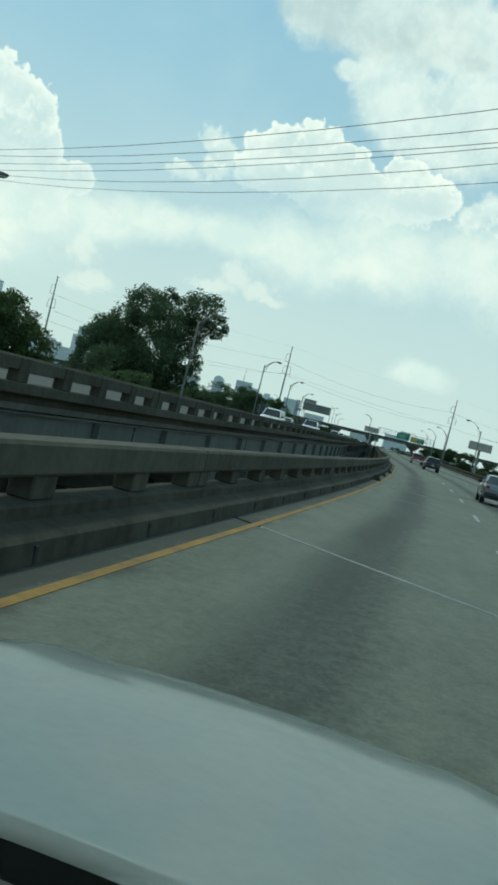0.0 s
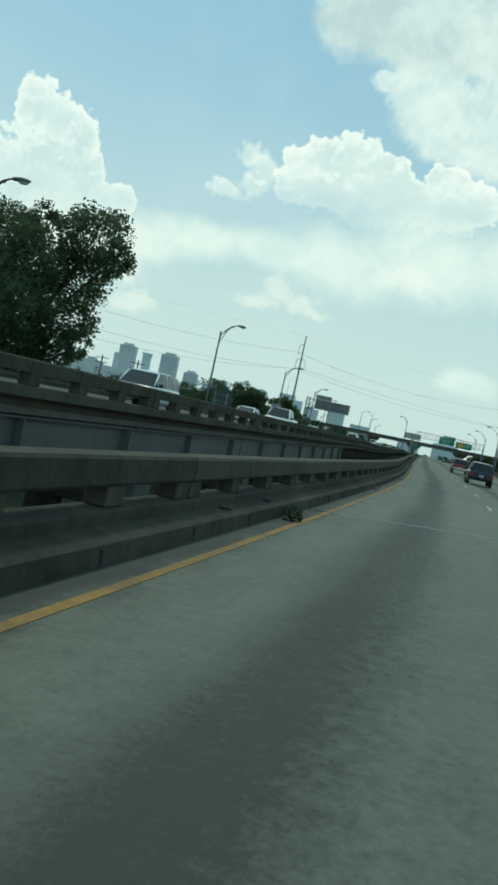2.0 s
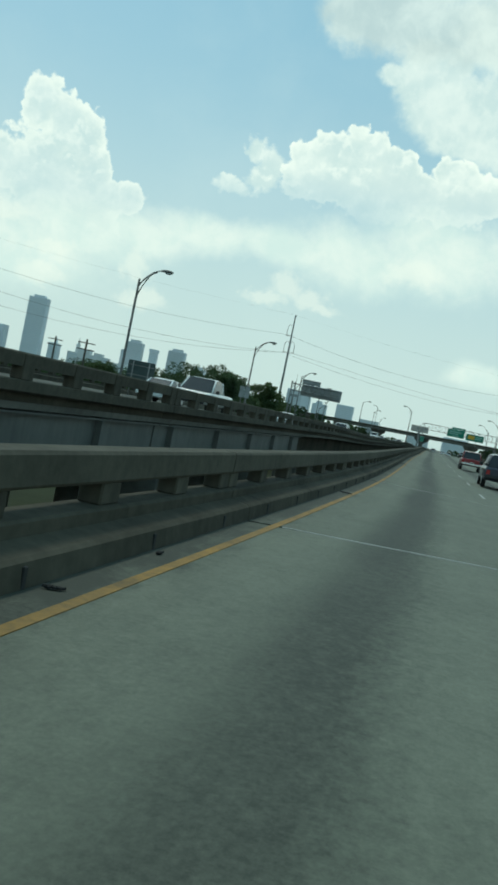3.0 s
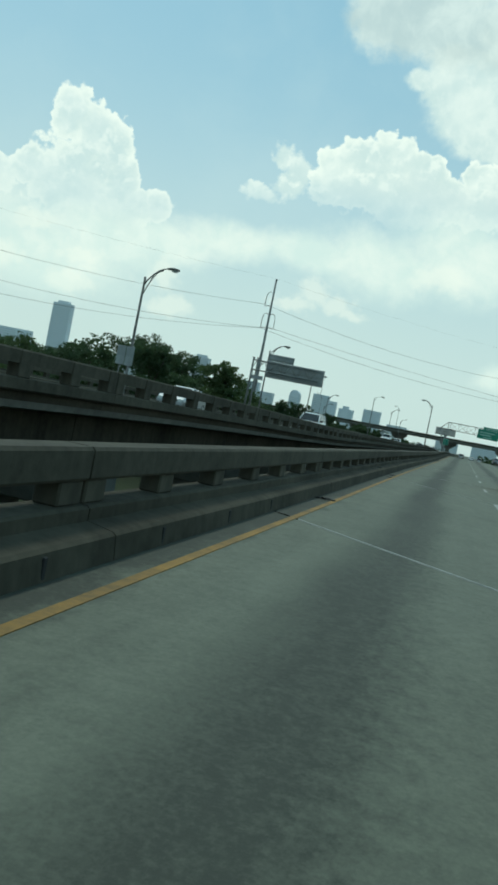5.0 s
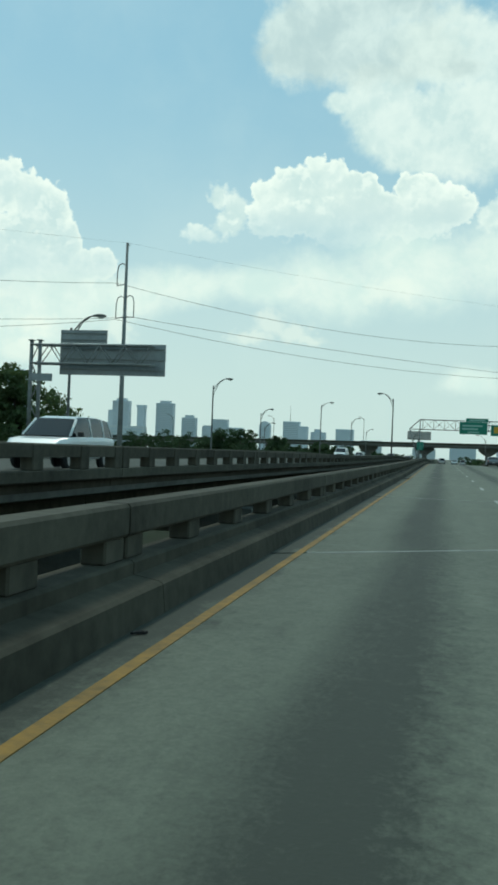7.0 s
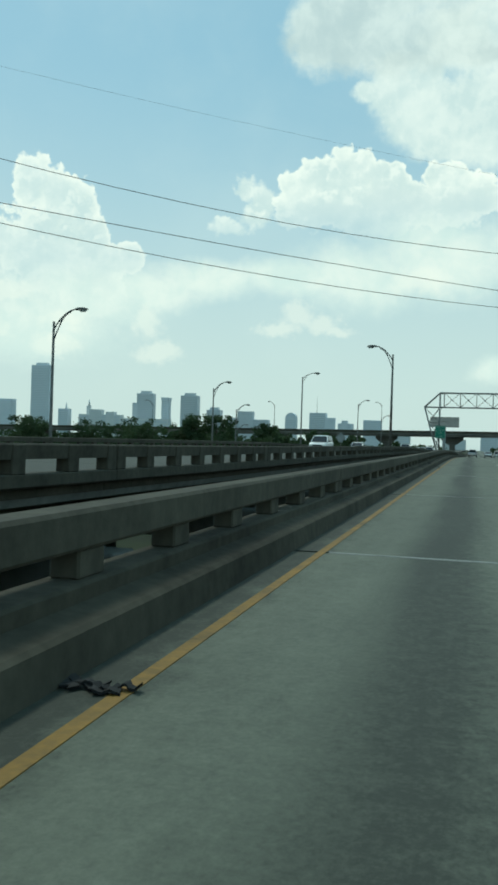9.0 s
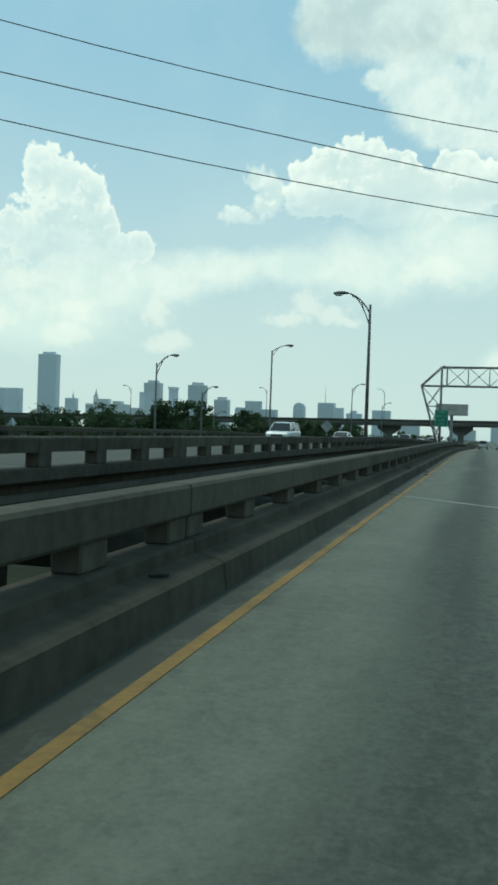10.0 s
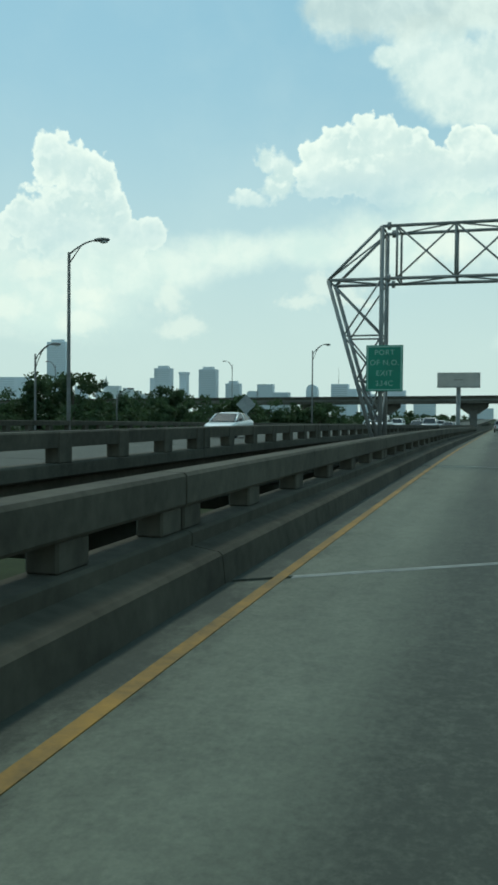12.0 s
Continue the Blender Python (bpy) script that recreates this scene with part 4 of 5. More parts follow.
# warning sign and small road signs on the far side
def post_sign(x, y, zb, h, size, diamond, material, label, tall=1.0):
    p = root("road_sign", x, y, zb)
    tagged(p, label, "road sign")
    part("post", rodded((0, 0, 0), (0, 0, h), 0.045, seg=8), STEEL, p)
    bm = bmesh.new()
    box(bm, -size / 2, size / 2, -0.012, 0.012, -size * tall / 2, size * tall / 2, bevel=0.005)
    ob = part("sign_plate", bm, material, p)
    ob.matrix_basis = pose(0, -0.06, h - size * tall * 0.5, 0, 45 if diamond else 0, 0)


post_sign(far_x(330) - FARW + 0.6, 330, far_z(330), 3.1, 1.25, True, SIGN_BACK, "grey back of a diamond warning sign on a post")
for dx in (-0.31, 0.31):
    post_sign(-20.35 + dx, 145.0, far_z(145), 3.5, 0.58, False, SIGN_BACK, "grey back of a small upright road sign by the lamp", 2.2)



def wide_sign(x, y, zb, z0, z1, half):
    """The back of a wide panel on two posts, with its stiffening rails."""
    p = root("road_sign", x, y, zb)
    tagged(p, "dark back of a wide road sign on two steel posts", "road sign")
    for dx in (-half * 0.6, half * 0.6):
        part("post", rodded((dx, 0, 0), (dx, 0, z1 - zb - 0.05), 0.05, seg=8), STEEL, p)
    pnl = part("sign_plate", boxed(-half, half, 0.055, 0.08, z0 - zb, z1 - zb, bevel=0.008), mat("dull_sign_back", (0.05, 0.072, 0.068), (0.10, 0.125, 0.118), 0.7, 0, 3.0, 0.7, 0.03), p)
    for k in (0.25, 0.75):
        z = z0 + (z1 - z0) * k - zb
        part("rail", boxed(-half + 0.06, half - 0.06, 0.03, 0.054, z - 0.03, z + 0.03), STEEL, pnl)


wide_sign(-18.75, 104.3, far_z(104.3), 1.95, 3.27, 0.98)


# ---------------------------------------------------------------- overpass
def overpass():
    o = root("overpass")
    o.matrix_basis = pose(0, 480, 2.1, 0, -0.7, 0.7)
    tagged(o, "long concrete overpass crossing above the motorway", "overpass", kind="structure")
    part("deck", boxed(-260, 110, -5.5, 5.5, 3.6, 4.05, bevel=0.03), DECK, o)
    for yy in (-4.6, -1.6, 1.6, 4.6):
        part("girder", boxed(-260, 110, yy - 0.25, yy + 0.25, 3.0, 3.6), DECK, o)
    part("kerb", boxed(-260, 110, -5.6, -5.2, 4.05, 4.35), CONC, o)
    part("rail_beam", boxed(-260, 110, -5.5, -5.25, 4.62, 4.84), CONC, o)
    part("rail_beam", boxed(-260, 110, 5.25, 5.5, 4.05, 4.9), CONC, o)
    base = part("rail_post", boxed(-0.2, 0.2, -0.1, 0.1, 0, 0.29), CONC, o)
    base.matrix_basis = pose(-200, -5.36, 4.345)
    for k in range(1, 120):
        shared("rail_post", base.data, o, pose(-200 + k * 2.4, -5.36, 4.345))
    for x in (-150, -118, -86, -63, -44.6, -26, -4.6, 19, 40, 62):
        z0 = -10.0
        col = part("column", boxed(x - 0.9, x + 0.9, -0.9, 0.9, z0, 1.2, bevel=0.1), DECK, o)
        bm = bmesh.new()
        prism(bm, [(x - 3.6, 3.0), (x + 3.6, 3.0), (x + 3.6, 2.1), (x + 1.3, 0.4), (x - 1.3, 0.4), (x - 3.6, 2.1)], -0.8, 0.8)
        part("hammerhead", bm, DECK, o)


overpass()


# ---------------------------------------------------------------- vehicles
def loft(bm, rows):
    """Rings of the same number of points, joined one after another and closed at both ends."""
    rings = [[bm.verts.new(p) for p in r] for r in rows]
    n = len(rings[0])
    for a, b in zip(rings, rings[1:]):
        for k in range(n):
            bm.faces.new((a[k], a[(k + 1) % n], b[(k + 1) % n], b[k]))
    bm.faces.new(rings[0][::-1])
    bm.faces.new(rings[-1])
    bmesh.ops.recalc_face_normals(bm, faces=bm.faces)


def body_ring(y, hw, zb, zt, tuck=0.08):
    pts = [(hw * 0.90, zb), (hw, zb + 0.12), (hw, zt - tuck - 0.06), (hw * 0.955, zt - 0.02), (hw * 0.86, zt)]
    return [(x, y, z) for x, z in pts] + [(-x, y, z) for x, z in pts[::-1]]


def cabin_ring(y, hb, ht, zb, zt):
    pts = [(hb, zb), (hb * 0.35 + ht * 0.65, zb + (zt - zb) * 0.72), (ht, zt - 0.03), (ht * 0.8, zt)]
    return [(x, y, z) for x, z in pts] + [(-x, y, z) for x, z in pts[::-1]]


KINDS = {
    # length, half width, body stations (y, zb, zt, width factor), cabin stations (y, zb, zt), wheel radius, front and rear axle
    "sedan": (4.7, 0.90, [(-2.35, .45, .78, .86), (-2.2, .32, 1.0, .95), (-1.5, .28, 1.04, 1), (0, .26, .98, 1), (1.0, .28, .95, 1), (1.9, .32, .82, .96), (2.3, .42, .66, .86)],
              [(-1.75, 1.0, 1.03), (-1.05, 1.0, 1.42), (-.1, .97, 1.46), (.45, .96, 1.40), (1.25, .93, .97)], 0.32, 1.40, -1.38),
    "suv": (4.9, 0.97, [(-2.42, .55, 1.02, .92), (-2.3, .42, 1.12, .97), (-1.5, .38, 1.14, 1), (0, .36, 1.12, 1), (1.1, .38, 1.10, 1), (2.1, .42, 1.0, .97), (2.42, .52, .82, .88)],
            [(-2.32, 1.08, 1.14), (-2.1, 1.08, 1.74), (-1.2, 1.1, 1.80), (.2, 1.1, 1.78), (.62, 1.1, 1.70), (1.3, 1.08, 1.12)], 0.38, 1.50, -1.45),
    "pickup": (5.7, 1.0, [(-2.85, .60, 1.02, .96), (-2.75, .55, 1.14, .98), (-1.2, .50, 1.15, 1), (-.7, .46, 1.15, 1), (.8, .44, 1.14, 1), (1.3, .46, 1.14, 1), (2.5, .48, 1.05, .98), (2.85, .55, .86, .90)],
               [(-.85, 1.1, 1.15), (-.72, 1.1, 1.80), (-.2, 1.1, 1.86), (.75, 1.1, 1.82), (1.55, 1.1, 1.16)], 0.39, 1.85, -1.75),
    "van": (5.3, 1.0, [(-2.65, .50, 1.10, .96), (-2.5, .40, 1.2, 1), (0, .36, 1.2, 1), (1.5, .38, 1.15, 1), (2.3, .42, 1.0, .97), (2.65, .50, .82, .88)],
            [(-2.6, 1.12, 1.2), (-2.5, 1.12, 1.98), (-1, 1.14, 2.05), (.8, 1.14, 2.0), (1.1, 1.12, 1.92), (1.9, 1.06, 1.10)], 0.36, 1.7, -1.55),
}


def wheel(parent, x, y, r):
    s = 1 if x > 0 else -1
    w = part("wheel", rodded((x - s * 0.2, y, r), (x, y, r), r * 0.93, seg=18), TYRE, parent)
    bm = bmesh.new()
    rod(bm, (x - s * 0.21, y, r), (x + s * 0.006, y, r), r * 0.90, seg=18)
    rod(bm, (x - s * 0.17, y, r), (x - s * 0.03, y, r), r, seg=18)
    part("tyre", bm, TYRE, w)
    bm = bmesh.new()
    rod(bm, (x - s * 0.03, y, r), (x + s * 0.012, y, r), r * 0.62, seg=18)
    part("rim", bm, RIM, w)


def car(kind, paint, label, lit=False, name=None):
    length, hw, st, cab, wr, fa, ra = KINDS[kind]
    c = root(name or {"pickup": "pickup_truck", "suv": "sport_utility_vehicle", "van": "van", "sedan": "car"}[kind])
    tagged(c, label, {"pickup": "pickup truck", "suv": "car", "van": "van", "sedan": "car"}[kind], "traffic")
    bm = bmesh.new()
    loft(bm, [body_ring(y, hw * f, zb, zt) for y, zb, zt, f in st])
    bmesh.ops.bevel(bm, geom=[e for e in bm.edges], offset=0.02, segments=1, affect="EDGES")
    body = part("body", bm, paint, c)
    tw = 0.74 if kind != "van" else 0.84
    bm = bmesh.new()
    loft(bm, [cabin_ring(y, hw * 0.90, hw * (tw if zt - zb > 0.2 else 0.86), zb, zt) for y, zb, zt in cab])
    glass = part("glasshouse", bm, GLASS_DARK, c, "dark tinted glass")
    roof = [q for q in cab if q[2] > cab[2][2] - 0.12]
    bm = bmesh.new()
    loft(bm, [[(sx * hw * tw * 1.01, y, zt + dz) for sx, dz in ((-1, -0.055), (-0.8, 0.012), (0.8, 0.012), (1, -0.055))] for y, zb, zt in roof])
    part("roof", bm, paint, c)
    # pillars along the glass
    for i, q in enumerate(cab):
        if 0 < i < len(cab) - 1:
            continue
        p2 = cab[1] if i == 0 else cab[-2]
        for s in (-1, 1):
            part("pillar", rodded((s * hw * 0.87, q[0], q[2]), (s * hw * tw * 1.0, p2[0], p2[2] - 0.03), 0.045, seg=6), paint, c)
    ymid = (cab[1][0] + cab[-2][0]) / 2
    if kind != "pickup":
        mids = [ymid] if kind == "sedan" else [ymid - 0.75, ymid + 0.35]
    else:
        mids = []
    for y in mids:
        for s in (-1, 1):
            part("pillar", rodded((s * hw * 0.90, y, cab[1][1]), (s * hw * tw * 1.01, y, cab[2][2] - 0.06), 0.04, seg=6), paint, c)
    for x in (-hw, hw):
        wheel(c, x, fa, wr)
        wheel(c, x, ra, wr)
    yr, yf = st[0][0], st[-1][0]
    zr, zf = (st[0][1] + st[0][2]) / 2, (st[-1][1] + st[-1][2]) / 2
    part("rear_bumper", boxed(-hw * 0.93, hw * 0.93, yr - 0.07, yr + 0.1, st[0][1] - 0.02, st[0][1] + 0.17, bevel=0.03), CHROME if kind == "pickup" else TRIM, c)
    part("front_bumper", boxed(-hw * 0.88, hw * 0.88, yf - 0.08, yf + 0.06, st[-1][1] - 0.08, st[-1][1] + 0.12, bevel=0.03), TRIM if kind != "sedan" else paint, c)
    part("grille", boxed(-hw * 0.5, hw * 0.5, yf - 0.02, yf + 0.012, zf - 0.04, zf + 0.13, bevel=0.006), TRIM, c)
    for s in (-1, 1):
        tall = 0.26 if kind != "sedan" else 0.14
        zt = st[1][2] - (0.14 if kind == "sedan" else 0.30)
        part("tail_lamp", boxed(s * hw * 0.80 - 0.09, s * hw * 0.80 + 0.09, yr - 0.035, yr + 0.2, zt - tall / 2, zt + tall / 2, bevel=0.015), TAIL, c, "red tail lamp")
        part("headlamp", boxed(s * hw * 0.68 - 0.13, s * hw * 0.68 + 0.13, yf - 0.10, yf + 0.02, zf + 0.0, zf + 0.16, bevel=0.02), HEAD_ON if lit else HEAD, c, "lit headlamp" if lit else "clear headlamp")
        m = part("door_mirror", boxed(s * (hw + 0.03) - 0.1, s * (hw + 0.03) + 0.1, cab[-1][0] - 0.55, cab[-1][0] - 0.42, cab[-1][1] + 0.02, cab[-1][1] + 0.2, bevel=0.03), TRIM, c)
    plate = part("number_plate", boxed(-0.16, 0.16, yr - 0.085, yr - 0.072, zr - 0.10, zr + 0.06), PLATE, c)
    part("plate_bar", boxed(-0.11, 0.11, yr - 0.091, yr - 0.086, zr - 0.05, zr + 0.01), TRIM, plate)
    if kind == "pickup":
        part("tailgate", boxed(-hw * 0.80, hw * 0.80, yr - 0.03, yr + 0.03, st[0][1] + 0.2, 1.10, bevel=0.015), paint, c)
        part("load_bed", boxed(-hw * 0.80, hw * 0.80, yr + 0.12, cab[0][0] - 0.12, 1.13, 1.156), TRIM, c, "dark open load bed")
    return c


def paint(name, rgb, metal=0.0):
    return plain(name, rgb, 0.32, metal, 0.0, 0.6)


P_WHITE, P_NAVY, P_RED = paint("white_paint", (0.72, 0.73, 0.72)), paint("dark_blue_paint", (0.022, 0.026, 0.045), 0.2), paint("red_paint", (0.22, 0.018, 0.022), 0.1)
P_SILVER, P_BLACK, P_GREY = paint("silver_paint", (0.42, 0.43, 0.44), 0.5), paint("black_paint", (0.015, 0.015, 0.017)), paint("grey_paint", (0.16, 0.17, 0.18), 0.4)


def ahead(ob, y, lane):
    ob.matrix_basis = pose(road_x(y) + lane, y, road_z(y) + 0.012, 0, 0, heading(road_x, y))
    return ob


def coming(ob, y, lane):
    """On the other carriageway, heading towards us; lane: metres from its inner edge."""
    ob.matrix_basis = pose(far_x(y) - lane, y, far_z(y) + 0.024, 0, 0, heading(far_x, y) + 180)
    return ob


L1, L2, L3 = 1.9, 5.5, 9.1
suv = ahead(car("suv", P_NAVY, "dark blue sport utility vehicle with tinted windows on the road"), 95.0, L2 - 0.3)
redtruck = ahead(car("pickup", P_RED, "dark red pickup truck with chrome rear bumper on the road"), 133.5, L2)
silver = ahead(car("pickup", P_SILVER, "silver pickup truck driving away in the inner lane"), 395.0, L1)
grey = ahead(car("sedan", P_GREY, "grey saloon car driving away down the motorway"), 270.0, L3)
copy_thing(grey, pose(road_x(26.0) + L2 + 0.1, 26.0, road_z(26.0) + 0.012, 0, 0, heading(road_x, 26.0)))
ahead(car("sedan", P_WHITE, "white saloon car far down the motorway"), 400.0, L2)
ahead(car("suv", P_BLACK, "black sport utility vehicle far down the motorway"), 430.0, L1 + 0.2)
ahead(car("van", P_WHITE, "white van far down the motorway"), 455.0, L3)

w_pick = car("pickup", P_WHITE, "white pickup truck with lit headlamps on the opposite carriageway", True)
coming(w_pick, 345.0, 5.2)
w_suv = coming(car("suv", P_WHITE, "white sport utility vehicle on the opposite carriageway"), 277.0, 9.0)
w_sed = coming(car("sedan", P_WHITE, "white saloon car on the opposite carriageway"), 306.0, 8.8)
w_van = coming(car("van", P_WHITE, "white van on the opposite carriageway"), 432.0, 8.9)
g_sed = coming(car("sedan", P_GREY, "grey saloon car on the opposite carriageway"), 386.0, 5.4)
s_sed = coming(car("sedan", P_SILVER, "silver saloon car on the opposite carriageway"), 412.0, 2.3)
lit = coming(car("suv", P_SILVER, "silver sport utility vehicle with lit headlamps on the opposite carriageway", True), 372.0, 2.4)


def again(ob, y, lane):
    c = copy_thing(ob, pose(far_x(y) - lane, y, far_z(y) + 0.024, 0, 0, heading(far_x, y) + 180))
    return c


again(w_pick, 92.0, 5.4)
again(w_suv, 62.0, 6.6)
again(w_sed, 96.0, 9.0)
again(w_suv, 166.0, 5.6)
again(w_sed, 365.0, 9.0)
again(w_pick, 400.0, 5.2)
again(w_suv, 392.0, 8.8)
again(w_sed, 425.0, 2.5)
again(lit, 440.0, 5.4)
again(g_sed, 452.0, 8.8)
again(s_sed, 140.0, 8.9)


# the white car that the view starts from: bonnet, wings and wheels, standing in the inner lane
def white_bonnet():
    t = heading(road_x, -20.0)
    c = root("white_car_front", -2.41, -20.0, road_z(-20.0) + 0.012, t)
    tagged(c, "front of a white car with a dusty, softly curved bonnet", "car")
    cx = -0.22
    bm = bmesh.new()
    cols, rows_ = 21, 22
    grid = []
    for j in range(rows_ + 1):
        v = j / rows_
        y = 0.84 + 1.36 * v
        v = (y - 0.60) / 1.60
        line = []
        for i in range(cols + 1):
            u = i / cols * 2 - 1
            x = u * (0.86 - 0.10 * v * v)
            crown = 0.915 - 0.10 * v - 0.20 * max(0, v - 0.55) ** 2 * 4.5
            z = crown - 0.075 * u * u - 0.09 * max(0, abs(u) - 0.78) * 4
            z += 0.012 * math.exp(-((abs(u) - 0.55) / 0.08) ** 2)
            line.append(bm.verts.new((cx + x, y, z)))
        grid.append(line)
    for a, b in zip(grid, grid[1:]):
        for k in range(cols):
            bm.faces.new((a[k], a[k + 1], b[k + 1], b[k])).smooth = True
    bmesh.ops.solidify(bm, geom=list(bm.faces), thickness=0.02)
    part("bonnet", bm, mat("dusty_white_paint", (0.40, 0.44, 0.41), (0.48, 0.52, 0.485), 0.12, 0.0, 30.0, 1.2, 0.0, 0.6), c, "dusty white painted bonnet")
    for s in (-1, 1):
        part("wing", boxed(cx + s * 0.86 - 0.05, cx + s * 0.86 + 0.05, 0.2, 2.0, 0.45, 0.80, bevel=0.04), P_WHITE, c)
        wheel(c, cx + s * 0.92, 1.45, 0.36)
    part("front_bumper", boxed(cx - 0.85, cx + 0.85, 1.85, 2.1, 0.28, 0.56, bevel=0.06), P_WHITE, c)
    part("cowl", boxed(cx - 0.85, cx + 0.85, 0.15, 0.835, 0.80, 0.874, bevel=0.02), TRIM, c, "black plastic cowl")
    part("chassis", boxed(cx - 0.8, cx + 0.8, -0.2, 1.95, 0.25, 0.6), TRIM, c)


white_bonnet()


# ---------------------------------------------------------------- trees
def leaf_mesh(name, lobes, count, size, seed, material, parent):
    """A crown of small leaf sprays scattered in clumps through the given lobes (x, y, z, rx, ry, rz)."""
    rng = np.random.default_rng(seed)
    vol = np.array([a[3] * a[4] * a[5] for a in lobes])
    per = np.maximum(1, (count * vol ** 0.8 / (vol ** 0.8).sum()).astype(int))
    centres = []
    for (x, y, z, rx, ry, rz), n in zip(lobes, per):
        k = max(4, n // 55)
        d = rng.normal(size=(k, 3))
        d /= np.linalg.norm(d, axis=1)[:, None]
        rad = rng.uniform(0.40, 1.0, (k, 1)) ** 0.6
        cl = d * rad * (rx, ry, rz) + (x, y, z)
        pick = rng.integers(0, k, n)
        spread = np.array((rx, ry, rz)) * 0.16
        centres.append(cl[pick] + np.clip(rng.normal(size=(n, 3)), -1.5, 1.5) * spread)
    c = np.concatenate(centres)
    n = len(c)
    u = rng.normal(size=(n, 3))
    u /= np.linalg.norm(u, axis=1)[:, None]
    w = rng.normal(size=(n, 3))
    w -= u * (u * w).sum(1)[:, None]
    w /= np.linalg.norm(w, axis=1)[:, None]
    s = size * rng.uniform(0.55, 1.3, (n, 1))
    verts = np.stack([c - u * s, c + w * s * 0.55 - u * s * 0.15, c + u * s, c - w * s * 0.55 + u * s * 0.15], 1).reshape(-1, 3)
    faces = np.arange(4 * n).reshape(n, 4)
    me = bpy.data.meshes.new(name)
    me.from_pydata(verts.tolist(), [], faces.tolist())
    me.materials.append(material)
    ob = new(name, me)
    ob.parent = parent
    return ob


def tree(x, y, height, radius, seed, count, size, label, material=None, low=0.35, name="tree", crown=()):
    """crown: lobes of an uneven crown (out to the side, away, up, radius); left out, they are scattered about the trunk."""
    rng = np.random.default_rng(seed)
    t = root(name, x, y, -7.0)
    tagged(t, label, "tree", "trees beside the motorway")
    bm = bmesh.new()
    lean = rng.normal(size=2) * 0.03
    pts = [(lean[0] * height * s + 0.12 * math.sin(s * 5 + seed), lean[1] * height * s, height * 0.62 * s) for s in (0, 0.25, 0.5, 0.75, 1.0)]
    pipe(bm, pts, height * 0.022 + 0.12, height * 0.008, seg=8)
    lobes = []
    for dx, dy, up, r in crown:
        base = pts[min(4, 1 + int(up / height * 3.4))]
        pipe(bm, [base, (dx * 0.55 + base[0] * 0.45, dy * 0.5, (base[2] + up) * 0.5), (dx, dy, up)], height * 0.007, height * 0.002, seg=6)
        lobes.append((dx, dy, up, r * 1.12, r * 1.25, r * 1.0))
    n = 0 if crown else 9 + int(radius)
    for k in range(n):
        a = k * 2.4 + rng.uniform(-0.5, 0.5)
        s = rng.uniform(low, 0.95)
        out = radius * rng.uniform(0.35, 0.78) * math.sin(math.pi * min(1, 0.22 + 0.78 * (s - low) / (1 - low) * 0.85 + 0.08))
        zc = height * (s * 0.92)
        p = (math.cos(a) * out, math.sin(a) * out, zc)
        base = pts[min(4, 1 + int(s * 3.4))]
        midp = (p[0] * 0.5 + base[0] * 0.5, p[1] * 0.5 + base[1] * 0.5, (base[2] + zc) * 0.5 - 0.3)
        pipe(bm, [base, midp, p], height * 0.009, height * 0.003, seg=6)
        r = radius * rng.uniform(0.26, 0.44)
        lobes.append((*p, r * 1.15, r * 1.15, r * 0.85))
    part("trunk", bm, BARK, t)
    leaf_mesh("crown", lobes, count, size, seed, material or LEAF, t)
    return t


OAK = "large dark green broad-leaved tree beside the motorway"
tree(-30.5, 86.0, 25.4, 8.0, 11, 62000, 0.15, OAK, LEAF_OAK, 0.54, "tree",
     ((-3.2, 0, 18.5, 2.5), (-5.5, 2, 16.1, 2.3), (0, -2, 16.5, 2.4), (3.5, 1, 19.5, 2.3), (6.2, -1, 17.7, 1.5), (1.4, 3, 16.5, 2.6), (0, -3, 13.0, 2.7), (2.9, 0, 12.8, 2.0), (4.5, -1, 10.8, 1.2),
      (-4.6, 2, 12.1, 2.8), (-8.4, 3, 14.4, 2.2), (-5.1, -2, 10.4, 2.6), (1.6, 1, 10.4, 1.9), (-0.2, 0, 20.0, 1.4), (-0.8, -1, 9.6, 2.4)))
tree(-41.0, 95.0, 18.5, 6.0, 12, 26000, 0.19, OAK, LEAF_OAK, 0.3)
tree(-50.0, 84.0, 17.5, 6.0, 13, 26000, 0.19, "pale green bushy tree beside the motorway", LEAF2, 0.3)
tree(-28.5, 66.0, 11.0, 4.5, 14, 18000, 0.16, "pale green bushy tree beside the motorway", LEAF2, 0.3)
tree(-60.0, 98.0, 16.0, 6.5, 15, 16000, 0.22, OAK, LEAF_OAK, 0.3)
for k, (x, y, h, r) in enumerate(((-27.6, 194, 14.4, 4.4), (-34, 198, 14.9, 4.8), (-41, 192, 13.7, 5.0), (-48, 196, 12.2, 5.0), (-56, 190, 11.4, 5.2), (-30.5, 178, 14.0, 4.4), (-38, 174, 12.8, 4.8), (-64, 200, 11.2, 5.6), (-45, 176, 11.4, 4.6), (-72, 196, 11.0, 5.8), (-35, 186, 14.6, 4.6))):
    tree(x, y, h, r + 1.4, 30 + k, 19000, 0.19, "dark green tree in a row beside the motorway", LEAF if k % 4 else LEAF2, 0.2)
